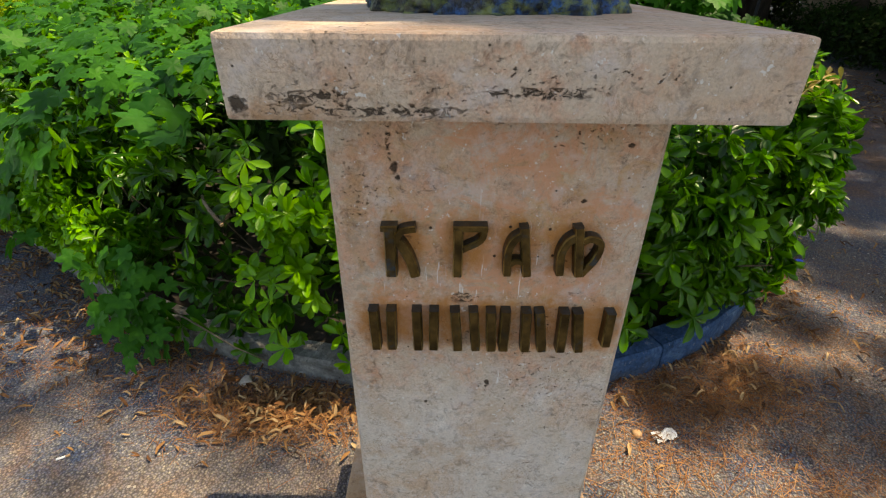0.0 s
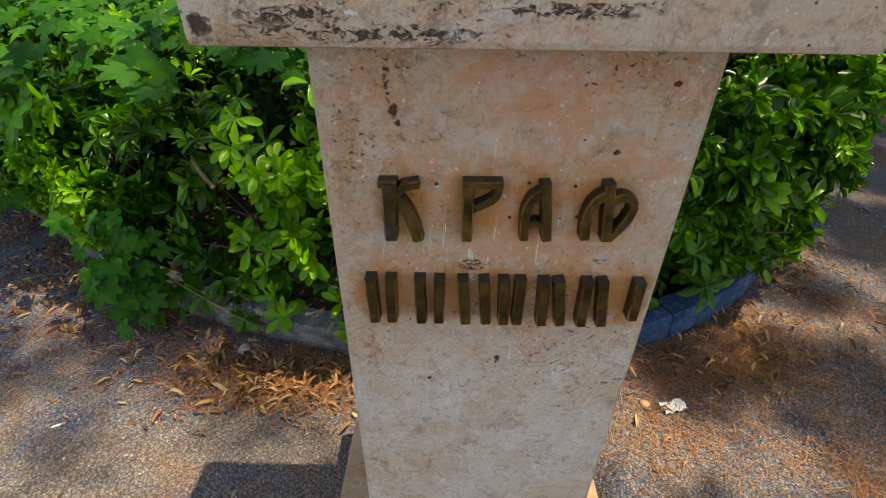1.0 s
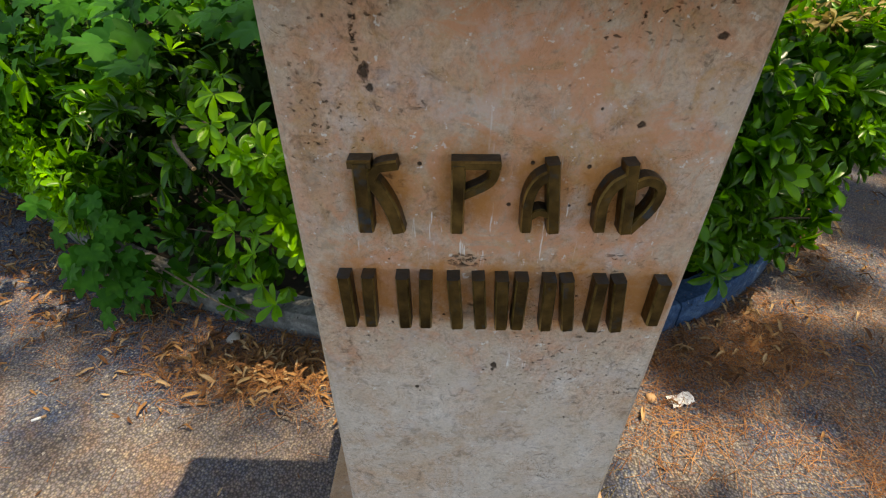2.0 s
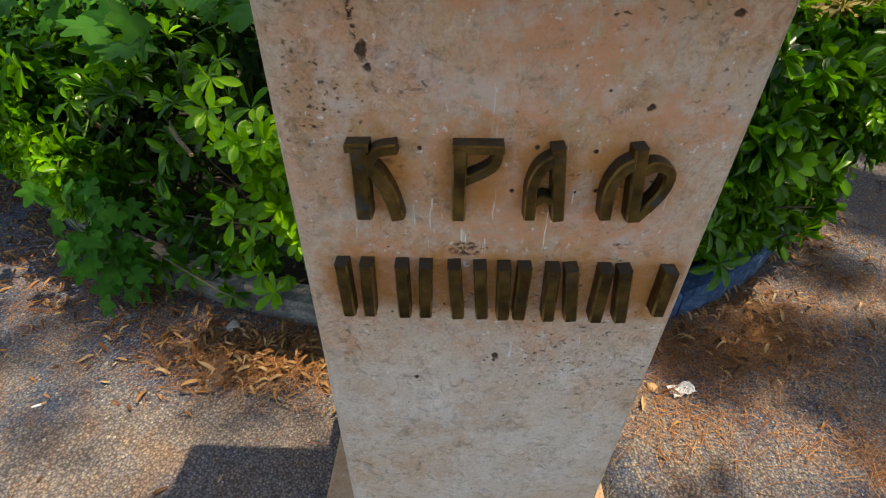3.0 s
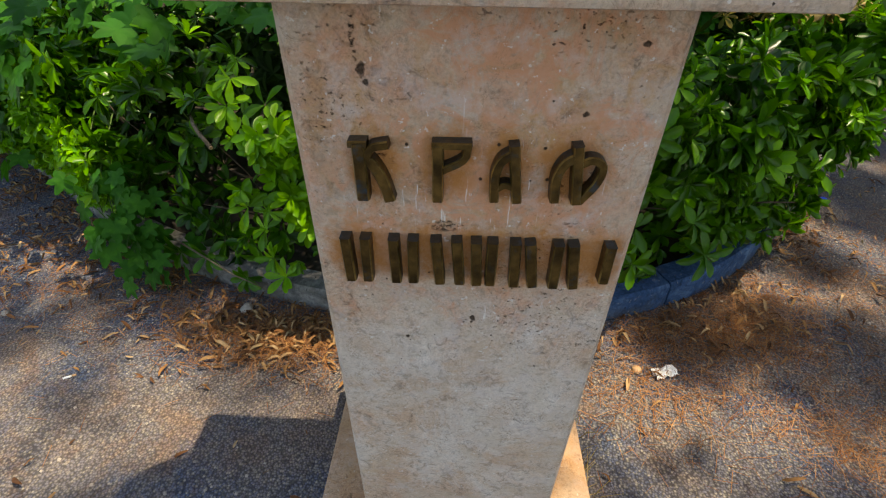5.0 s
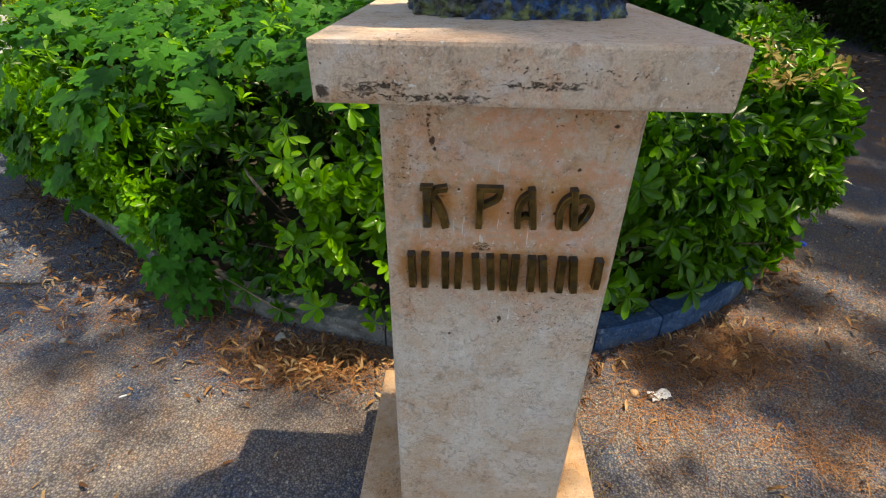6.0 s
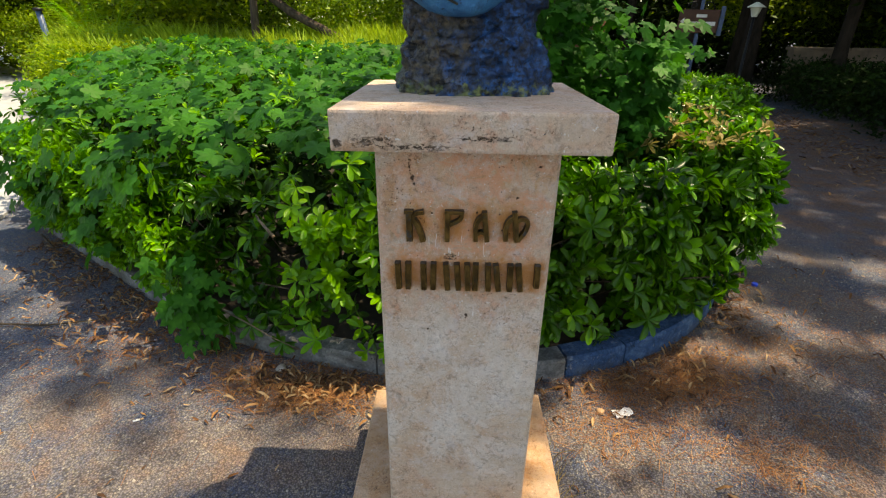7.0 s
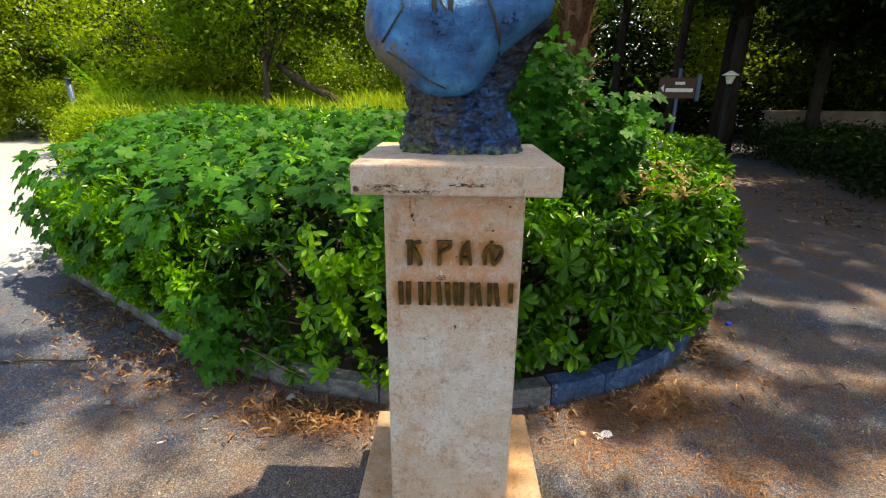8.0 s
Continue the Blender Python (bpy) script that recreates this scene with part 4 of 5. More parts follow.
def creeper():
    rng = np.random.default_rng(21)
    off = np.array((-1.2, 2.2, 0.1))
    th = empty("creeper", off, "broad-lobed matte green creeper sprawling over the hedge top", "plant")
    c = []
    while len(c) < 3100:
        x, y = rng.uniform(-7.2, 0.75), rng.uniform(0.7, 7.8)
        d = float(inside(x, y))
        thin = noise.noise((x * 1.3, y * 1.3, 2))
        if d < (-0.05 if x < -2.6 else -0.02) or d > 5.6 or (x > 0.2 and y < 2.2) or (d < 0.5 and thin < -0.05) or (x > -1.0 and d < 0.35):
            continue
        if rng.random() > np.interp(y, (0.8, 3, 7.8), (1, 0.85, 0.55)):
            continue
        c.append((x, y, float(bush_top(x, y)) + 0.03 + 0.16 * rng.random() - 0.1 * max(0, 0.3 - d)))
    c = np.array(c)
    n = np.tile((-0.05, -0.35, 1.0), (len(c), 1)) + rng.normal(0, 0.36, (len(c), 3))
    h = np.tile((-0.35, -0.8, -0.2), (len(c), 1)) + rng.normal(0, 0.7, (len(c), 3))
    v, f = lobed_leaves(c - off, n, h, rng.uniform(0.08, 0.155, len(c)), rng, 0.12)
    tagged(part("foliage", cloud(v, f), LEAF_LOBED, th, "matte blue-green lobed leaves", True), kind="stuff")
    # leaves that hang over the hedge's front, one by one
    shapes = []
    for k in range(4):
        w, cc = lobed(0.08 + 0.1 * k)
        me = cloud(np.array(w), cc)
        me.polygons.foreach_set("use_smooth", [True] * len(me.polygons))
        me.materials.append(LEAF_LOBED)
        shapes.append(me)

    def hang(p, nn, hh, size):
        z = Vector(nn).normalized()
        x = (Vector(hh) - z * Vector(hh).dot(z)).normalized()
        ob = new("leaf", shapes[int(rng.integers(4))])
        ob.parent = th
        ob.matrix_basis = Matrix.Translation(Vector(p) - Vector(off)) @ Matrix((x, z.cross(x), z)).transposed().to_4x4() @ Matrix.Scale(size, 4)

    for k in range(64):
        s = -rng.uniform(1.7, 5.4)
        p, nn = border(s, -rng.uniform(0.0, 0.14))
        top = float(bush_top(p.x - nn.x * 0.2, p.y - nn.y * 0.2))
        hang((p.x, p.y, top - 0.18 * rng.random() ** 1.4 + 0.08), (nn.x + rng.normal(0, 0.3), nn.y + rng.normal(0, 0.3), 0.9), (nn.x * 0.6 + rng.normal(0, 0.5), nn.y * 0.6, -0.7), rng.uniform(0.10, 0.17))
    for k in range(100):
        s = -rng.uniform(2.3, 5.4)
        p, nn = border(s, -rng.uniform(0.08, 0.20))
        z = rng.uniform(0.38, 0.85)
        hang((p.x, p.y, z), (nn.x + rng.normal(0, 0.35), nn.y + rng.normal(0, 0.35), 0.8), (nn.x * 0.6 + rng.normal(0, 0.5), nn.y * 0.6, -0.7), rng.uniform(0.09, 0.15))
    for k in range(70):
        f = rng.random()
        p = (-1.47 + rng.normal(0, 0.075) + 0.08 * f, 0.93 + rng.normal(0, 0.045) - 0.10 * f, 0.54 - 0.44 * f)
        hang(p, (-0.1 + rng.normal(0, 0.6), -0.9, 0.55 + rng.normal(0, 0.5)), (rng.normal(0, 0.8), -0.3, -0.7), rng.uniform(0.07, 0.115))
    for k in range(4):
        a = Vector((-1.75 + 0.09 * k, 1.35, 0.62))
        b = Vector((-1.60 + 0.05 * k, 1.0, 0.55 - 0.04 * k))
        e = Vector((-1.55 + 0.04 * k, 0.86, 0.10))
        part("stem", tube([q - Vector(off) for q in (a, b, e)], [0.003, 0.0025, 0.0012], 5), STEM, th)


creeper()


def sprout():
    """A taller clump of the same lobed plant behind the bust."""
    rng = np.random.default_rng(33)
    off = Vector((0.75, 1.75, 0.1))
    th = empty("lobed_shrub", off, "upright clump of broad-lobed green leaves behind the bust", "shrub")
    c = []
    for k in range(14):
        top = Vector((0.36 + 0.075 * k, 1.72 + 0.35 * rng.random(), 2.07 - 0.042 * k + rng.normal(0, 0.06)))
        foot = Vector((0.50 + 0.045 * k, 2.05, 0.12))
        m = foot.lerp(top, 0.6) + Vector((-0.02, 0.1, 0.05))
        part("stem", tube([q - off for q in (foot, foot.lerp(m, 0.5), m, top)], [0.009, 0.007, 0.005, 0.002], 6, None, 0.1, k), BARK, th, smooth=True)
        for j in range(95):
            f = rng.uniform(0.50, 1.02)
            q = foot.lerp(top, f) + Vector((rng.normal(0, 0.085), rng.normal(0, 0.10) - 0.03, rng.normal(0, 0.06)))
            c.append(q - off)
    c = np.array(c)
    n = np.tile((0.05, -0.6, 0.9), (len(c), 1)) + rng.normal(0, 0.5, (len(c), 3))
    h = np.tile((0.1, -0.5, -0.6), (len(c), 1)) + rng.normal(0, 0.7, (len(c), 3))
    v, f = lobed_leaves(c, n, h, rng.uniform(0.055, 0.115, len(c)), rng, 0.1)
    tagged(part("foliage", cloud(v, f), LEAF_LOBED, th, "broad lobed green leaves", True), kind="stuff")


sprout()


# ---- trees ----
def blade(wide=0.32):
    v = [(0, 0, 0), (0.35, -wide / 2, 0.05), (0.4, wide / 2, 0.05), (1.0, 0, -0.08)]
    return v, [(0, 1, 3, 2)]


def clumps(centres, spread, per, size, rng, wide=0.4, flat=0.7):
    """Leaves in loose clumps round the centres."""
    n = len(centres) * per
    idx = np.repeat(np.arange(len(centres)), per)
    c = centres[idx] + rng.normal(0, 1, (n, 3)) * np.array((spread, spread, spread * flat))
    up = np.tile((0.0, 0.0, 0.8), (n, 1)) + rng.normal(0, 0.7, (n, 3))
    ax, ay, az = frames_from(up, rng)
    tv, tf = blade(wide)
    return scatter(tv, tf, c, ax, ay, az, rng.uniform(size * 0.6, size * 1.2, n))


def crown_points(rng, count, centre, radii):
    """Clump centres in the outer part of an uneven ellipsoid."""
    d = rng.normal(size=(count, 3))
    d /= np.linalg.norm(d, axis=1, keepdims=True)
    lump = np.array([0.82 + 0.35 * noise.noise(Vector(q) * 2.2 + Vector(centre)) for q in d])
    r = (0.35 + 0.65 * rng.random(count) ** 0.5) * lump
    return np.array(centre) + d * r[:, None] * np.array(radii)


def tree(name, foot, lean, trunk_r, fork, centre, radii, count, per, size, leaf, seed, label, bark_mat=None, limbs=6, group="", bend=None):
    rng = np.random.default_rng(seed)
    th = empty(name, foot, label, "tree", group)
    o = Vector(foot)
    top = Vector(foot) + Vector(lean)
    pts = [Vector((0, 0, -0.1)), (top - o) * 0.3 + Vector((rng.normal(0, 0.05), rng.normal(0, 0.05), 0)), (top - o) * 0.65, top - o]
    if bend:
        pts = [Vector(q) - o for q in bend]
    part("trunk", tube(pts, [trunk_r * 1.35, *[trunk_r * (1 - 0.3 * k / (len(pts) - 1)) for k in range(1, len(pts))]], 12, None, 0.08, seed), bark_mat or BARK, th, smooth=True)
    c = crown_points(rng, count, centre, radii)
    for k in range(limbs):
        e = Vector(c[k]) - o
        s = (top - o) * rng.uniform(fork, 1.0)
        m = s.lerp(e, 0.5) + Vector((0, 0, 0.15))
        r = trunk_r * rng.uniform(0.16, 0.3)
        part("limb", tube([s, m, e], [r, r * 0.7, r * 0.25], 7, None, 0.08, k), bark_mat or BARK, th, smooth=True)
    v, f = clumps((c - np.array(foot))[::4], 0.22, per, size, rng, 0.5, 0.6)
    bough = (c - np.array(foot))[1::9]
    v2, f2 = clumps(bough, 0.40, per * 9, size * 1.1, rng, 0.5, 0.55)
    v, f = np.vstack((v, v2)), np.vstack((f, f2 + len(v)))
    tagged(part("crown", cloud(v, f), leaf, th), kind="stuff")
    # Dark-coloured leaves in the heart of lit crowns stand in for shade.
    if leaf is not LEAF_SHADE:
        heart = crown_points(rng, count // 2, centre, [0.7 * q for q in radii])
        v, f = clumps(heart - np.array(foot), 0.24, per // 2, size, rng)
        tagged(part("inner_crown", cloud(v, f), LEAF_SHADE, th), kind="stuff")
    return th


def back_trees():
    lit = "broadleaf tree with sunlit yellow-green crown behind the bed"
    tree("tree", (-4.15, 9.0, 0), (0.05, 0.3, 2.6), 0.10, 0.7, (-4.6, 9.8, 3.9), (2.6, 2.2, 2.1), 260, 50, 0.125, LEAF_MID, 1, lit, group="lit trees")
    tree("tree", (-0.9, 8.9, 0), (-3.7, 0.2, 2.6), 0.10, 0.8, (-2.6, 10.8, 4.1), (2.4, 1.8, 2.0), 230, 46, 0.125, LEAF_TREE, 2, "leaning brown-stemmed tree with bright green crown", BARK, 3, "lit trees", [(-0.9, 8.9, -0.1), (-1.3, 8.9, 0.75), (-2.28, 9.0, 1.36), (-3.3, 9.1, 1.85), (-3.9, 9.4, 2.2)])
    for k, (x, y, z, r) in enumerate(((-8.0, 12.5, 3.1, 2.9), (-13.0, 16.5, 2.9, 2.6), (-14.5, 15.5, 3.2, 3.2), (-6.0, 15.0, 3.4, 3.0), (-0.5, 14.5, 3.4, 2.7), (-10.5, 17.5, 4.0, 3.6), (2.2, 16.5, 3.6, 2.8), (-17.5, 11.0, 3.0, 2.6))):
        tree("tree", (x, y, 0), (0.2, 0.3, 2.6), 0.13, 0.6, (x, y, z), (r, r, r * 0.98), 270, 42, 0.15, LEAF_MID if k == 3 else LEAF_TREE, 10 + k, lit, group="lit trees")
    # These trees carry their shade in leaf and bark colour.
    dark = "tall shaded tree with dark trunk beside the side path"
    # Last two stand out of view, added only to block skylight on the right.
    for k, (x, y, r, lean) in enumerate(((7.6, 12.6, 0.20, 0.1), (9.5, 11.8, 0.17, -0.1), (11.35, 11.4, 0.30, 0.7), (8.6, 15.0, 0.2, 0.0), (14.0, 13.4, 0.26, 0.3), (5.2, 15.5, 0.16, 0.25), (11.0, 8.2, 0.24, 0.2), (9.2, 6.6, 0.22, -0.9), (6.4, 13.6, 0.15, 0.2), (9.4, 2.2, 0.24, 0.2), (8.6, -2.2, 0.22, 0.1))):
        tree("tree", (x, y, 0), (lean, 0.1, 6.4 if k in (0, 3, 5, 8) else 4.2), r, 0.6, (x + lean, y - 0.2, 7.6 if k in (0, 3, 5, 8) else 4.9), (3.2, 3.2, 2.6) if k != 7 else (1.9, 1.9, 2.0), 460, 40, 0.18, LEAF_SHADE, 40 + k, dark, BARK_SHADE, group="dark trees")


back_trees()


def far_woods():
    # Left woods are coloured as lit, right woods as shaded.
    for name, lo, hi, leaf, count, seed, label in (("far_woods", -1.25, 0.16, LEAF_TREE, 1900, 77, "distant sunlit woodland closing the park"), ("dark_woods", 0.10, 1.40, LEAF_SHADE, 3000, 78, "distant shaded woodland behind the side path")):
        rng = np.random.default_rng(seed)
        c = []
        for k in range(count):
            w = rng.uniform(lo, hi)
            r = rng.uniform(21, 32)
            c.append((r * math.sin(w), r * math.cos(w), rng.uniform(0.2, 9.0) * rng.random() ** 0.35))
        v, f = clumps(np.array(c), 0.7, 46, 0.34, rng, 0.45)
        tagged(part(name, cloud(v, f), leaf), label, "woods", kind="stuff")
    rng = np.random.default_rng(79)
    c = np.array([(x + rng.normal(0, 0.7), y, z + rng.normal(0, 0.5)) for x, y, z in ((8.0, 17, 4.5), (9.5, 17, 5.6), (10.5, 17.5, 3.8), (8.8, 16.5, 2.6), (13.6, 17, 3.0), (15.8, 15.5, 2.2), (19.5, 15, 2.6), (14.4, 16.6, 1.7), (14.6, 16.9, 2.5), (12.2, 17.2, 2.4)) for _ in range(26)])
    v, f = clumps(c, 0.45, 60, 0.2, rng, 0.45)
    tagged(part("lit_thicket", cloud(v, f), LEAF_TREE), "sunlit thicket glimpsed between dark trunks", "thicket", kind="stuff")


far_woods()


def palm():
    th = empty("palm_tree", (2.42, 9.2, 0), "palm tree with a shaggy brown fibrous trunk", "palm tree")
    bm = tube([(0, 0, -0.1), (0.02, 0, 1.2), (-0.03, 0, 2.6), (-0.02, 0, 4.0), (0, 0, 5.2)], [0.30, 0.27, 0.29, 0.30, 0.26], 16, None, 0.1, 3)
    part("trunk", bm, BARK_PALM, th)
    rng = np.random.default_rng(5)
    for k in range(240):
        z, w = rng.uniform(1.4, 5.0), rng.uniform(0, 2 * math.pi)
        d = Vector((math.cos(w), math.sin(w), 0))
        a = d * 0.27 + Vector((0, 0, z))
        bm = bmesh.new()
        side = Vector((-d.y, d.x, 0)) * rng.uniform(0.07, 0.12)
        lean = rng.uniform(0.10, 0.26)
        vs = [bm.verts.new(q) for q in (a - side, a + side, a + d * lean + side * 0.4 + Vector((0, 0, 0.24)), a + d * lean - side * 0.4 + Vector((0, 0, 0.24)), a + d * 0.03 + Vector((0, 0, 0.03)))]
        bm.faces.new((vs[0], vs[1], vs[2], vs[3])), bm.faces.new((vs[0], vs[4], vs[1])), bm.faces.new((vs[3], vs[2], vs[4])), bm.faces.new((vs[0], vs[3], vs[4])), bm.faces.new((vs[1], vs[4], vs[2]))
        part("leaf_base", bm, BARK_PALM, th)
    tv, tf = blade(0.10)
    for k in range(16):
        w = k * 0.3927 + 0.1
        o = np.array([Vector((math.cos(w) * 2.4 * t, math.sin(w) * 2.4 * t, 5.2 + 2.64 * t - 2.42 * t * t)) for t in np.linspace(0.1, 1, 26) for _ in (0, 1)])
        sd = np.array([(-math.sin(w), math.cos(w), -0.35), (math.sin(w), -math.cos(w), -0.35)] * 26)
        up = np.tile((0.0, 0.1, 1.0), (52, 1)) + rng.normal(0, 0.1, (52, 3))
        ay = np.cross(up, sd)
        v, f = scatter(tv, tf, o, sd, ay / np.linalg.norm(ay, axis=1, keepdims=True), up, np.full(52, 0.45))
        part("frond", cloud(v, f), LEAF_SHADE, th)


palm()


def young_palm():
    """A low feathery palm among the grass."""
    th = empty("young_palm", (-7.1, 8.9, 0), "young feathery palm with pale green fronds in the grass", "palm")
    part("trunk", tube([(0, 0, -0.05), (0, 0, 0.4), (0, 0, 0.85)], [0.14, 0.15, 0.10], 10, None, 0.1, 2), BARK_PALM, th)
    rng = np.random.default_rng(15)
    tv, tf = blade(0.07)
    for k in range(13):
        w = k * 2.4 + 0.4
        reach, rise = rng.uniform(0.6, 1.1), rng.uniform(1.5, 2.3)
        at = lambda t, w=w, reach=reach, rise=rise: Vector((math.cos(w) * reach * t, math.sin(w) * reach * t, 0.8 + rise * t - 0.75 * t * t))
        ts = np.linspace(0.12, 1, 34)
        o = np.array([at(t) for t in ts for _ in (0, 1)])
        out = np.array((math.cos(w), math.sin(w), 0.4))
        sd = np.array([(-math.sin(w), math.cos(w), -0.1), (math.sin(w), -math.cos(w), -0.1)] * 34) + 0.8 * out + rng.normal(0, 0.08, (68, 3))
        sd /= np.linalg.norm(sd, axis=1, keepdims=True)
        ay = np.cross(np.tile((0.0, 0.0, 1.0), (68, 1)) + rng.normal(0, 0.2, (68, 3)), sd)
        ay /= np.linalg.norm(ay, axis=1, keepdims=True)
        v, f = scatter(tv, tf, o, sd, ay, np.cross(sd, ay), np.repeat(0.34 * np.sin(np.pi * (0.15 + 0.75 * ts)), 2))
        frond = part("frond", cloud(v, f), LEAF_NEW, th)
        part("midrib", tube([at(t) for t in (0, 0.3, 0.6, 1)], [0.014, 0.011, 0.008, 0.003], 5), GRASS, frond)


young_palm()


def grass_bank():
    """Tall sunlit grass behind the bed."""
    rng = np.random.default_rng(9)
    n = 24000
    y = 7.4 + rng.random(n) * 3.0
    x = 0.3 - rng.random(n) * (0.3 + 0.64 * (y + 1.65))
    x = x - 1.3
    tuft = np.array([noise.noise((a * 0.8, b * 0.8, 5)) for a, b in zip(x, y)])
    h = 0.30 + 0.25 * rng.random(n)
    c = np.stack((x, y, (1.03 + 0.26 * tuft + 0.08 * (y - 7.4)) * rng.random(n) ** 0.4), 1)
    az = np.stack((rng.normal(0, 0.35, n), rng.normal(0, 0.35, n), np.ones(n)), 1)
    side = np.stack((np.cos(r := rng.uniform(0, 3.14, n)), np.sin(r), np.zeros(n)), 1)
    tv = [(0, -0.03, 0), (0, 0.03, 0), (0.05, 0.025, 0.6), (0.05, -0.025, 0.6), (0.25, 0, 1.0)]
    v1, f1 = scatter(tv, [(0, 1, 2, 3)], c, np.stack((-side[:, 1], side[:, 0], 0 * x), 1), side, az, h)
    f2 = np.asarray([[3, 2, 4]])[None] + (np.arange(n) * 5)[:, None, None]
    me = cloud(v1, [*f1.tolist(), *f2.reshape(-1, 3).tolist()])
    tagged(part("tall_grass", me, GRASS), "tall sunlit yellow-green grass behind the bed", "grass", kind="stuff")


grass_bank()


def far_shrubs():
    """Low sunlit shrubs on the sides of the pale path."""
    for k, (x, y, r) in enumerate(((-10.4, 13.6, 1.3), (-12.6, 14.2, 1.4), (-15.0, 13.8, 1.5), (-17.6, 14.0, 1.6), (-20.3, 13.0, 1.7), (-8.6, 14.2, 1.2), (-6.6, 7.3, 0.7), (-7.6, 8.4, 0.75), (-5.6, 7.0, 0.7))):
        rng = np.random.default_rng(90 + k)
        th = empty("shrub", (x, y, 0), "round sunlit green shrub reaching the ground", "shrub", "shrubs by the pale path")
        c = crown_points(rng, 150, (0, 0, 0.6 * r + 0.25), (r, r * 0.8, 0.62 * r + 0.3))
        c[:, 2] = np.abs(c[:, 2])
        v, f = clumps(c, 0.15, 60, 0.085, rng, 0.35)
        tagged(part("crown", cloud(v, f), LEAF_TREE, th), kind="stuff")
        for j in range(3):
            part("stem", tube([(0.1 * j - 0.1, 0, -0.05), (0.25 * j - 0.25, 0.05, 0.5), (0.5 * j - 0.5, 0.1, 1.0)], [0.03, 0.022, 0.01], 6, None, 0.1, j), BARK, th, smooth=True)


far_shrubs()


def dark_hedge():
    """Low shrubs on the far side of the side path, coloured for shade."""
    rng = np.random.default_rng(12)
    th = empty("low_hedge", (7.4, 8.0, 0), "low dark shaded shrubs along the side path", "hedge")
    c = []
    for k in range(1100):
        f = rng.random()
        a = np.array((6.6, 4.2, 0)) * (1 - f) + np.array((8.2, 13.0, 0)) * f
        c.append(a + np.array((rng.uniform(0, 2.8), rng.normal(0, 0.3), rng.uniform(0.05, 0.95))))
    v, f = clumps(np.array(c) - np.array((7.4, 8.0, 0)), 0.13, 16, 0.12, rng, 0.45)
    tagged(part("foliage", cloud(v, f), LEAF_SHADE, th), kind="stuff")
    for k in range(24):
        f = (k + 0.5) / 24
        a = Vector((6.6 + 1.6 * f + 0.5 + 1.2 * rng.random() - 7.4, 4.2 + 8.8 * f - 8.0, -0.05))
        b = a + Vector((rng.normal(0, 0.2), rng.normal(0, 0.2), 0.8))
        part("stem", tube([a, a.lerp(b, 0.5) + Vector((0.05, 0, 0)), b], [0.02, 0.015, 0.006], 6, None, 0.1, k), BARK_SHADE, th, smooth=True)


dark_hedge()


# ---- far fixtures by the side path ----
def direction_sign():
    th = empty("direction_sign", (5.03, 10.2, 0), "brown direction sign with pale lettering on a blue post", "sign")
    part("post", tube([(0.05, 0, -0.05), (0.05, 0, 1.2), (0.05, 0, 2.25)], [0.04, 0.04, 0.035], 10), POST_BLUE, th, smooth=True)
    board = part("board", block(-0.42, -0.065, 1.60, 0.42, -0.042, 2.05, 0.006), SIGN_BROWN, th, "brown painted board")
    part("side_plate", block(0.44, -0.06, 1.55, 0.53, -0.03, 2.12, 0.004), POST_BLUE, th, "blue end plate")
    for x0, x1, z0, z1 in ((-0.06, 0.16, 1.90, 1.96), (-0.26, 0.36, 1.74, 1.82)):
        part("text_bar", block(x0, -0.070, z0, x1, -0.0655, z1, 0), SIGN_WHITE, board, "pale bar of lettering")
    bm = bmesh.new()
    vs = [bm.verts.new(q) for q in ((-0.38, -0.070, 1.82), (-0.30, -0.070, 1.90), (-0.30, -0.070, 1.74), (-0.38, -0.066, 1.82), (-0.30, -0.066, 1.90), (-0.30, -0.066, 1.74))]
    bm.faces.new(vs[:3]), bm.faces.new(vs[3:])
    for a in range(3):
        bm.faces.new((vs[a], vs[(a + 1) % 3], vs[3 + (a + 1) % 3], vs[3 + a]))
    part("arrow", bm, SIGN_WHITE, board, "pale arrow")
    for sg in (-1, 1):
        part("scroll", tube([(sg * 0.30, -0.05, 2.05), (sg * 0.24, -0.05, 2.18), (sg * 0.12, -0.05, 2.20), (sg * 0.08, -0.05, 2.12), (sg * 0.15, -0.05, 2.08)], [0.012] * 5, 6), IRON, th, "curled dark iron ornament", smooth=True)


direction_sign()


def park_lamp(foot, height, label, seed):
    th = empty("park_lamp", foot, label, "lamp")
    part("pole", tube([(0, 0, -0.05), (0, 0, 0.4), (0, 0, 0.45), (0, 0, height)], [0.07, 0.06, 0.035, 0.03], 10), IRON if seed else POST_BLUE, th, smooth=True)
    lamp = bmesh.new()
    ring_loft(lamp, [(height, 0, 0, 0.06, 0.06), (height + 0.20, 0, 0, 0.12, 0.12)], 12, 0, 2)
    part("lantern", lamp, LAMPGLASS, th, "milky glass lantern")
    cap = bmesh.new()
    ring_loft(cap, [(height + 0.203, 0, 0, 0.20, 0.20), (height + 0.24, 0, 0, 0.15, 0.15), (height + 0.31, 0, 0, 0.03, 0.03)], 12, 0, 2)
    part("cap", cap, LAMPGLASS, th, "pale painted cap")


park_lamp((6.85, 11.4, 0), 1.95, "dark park lamp with milky lantern", 1)


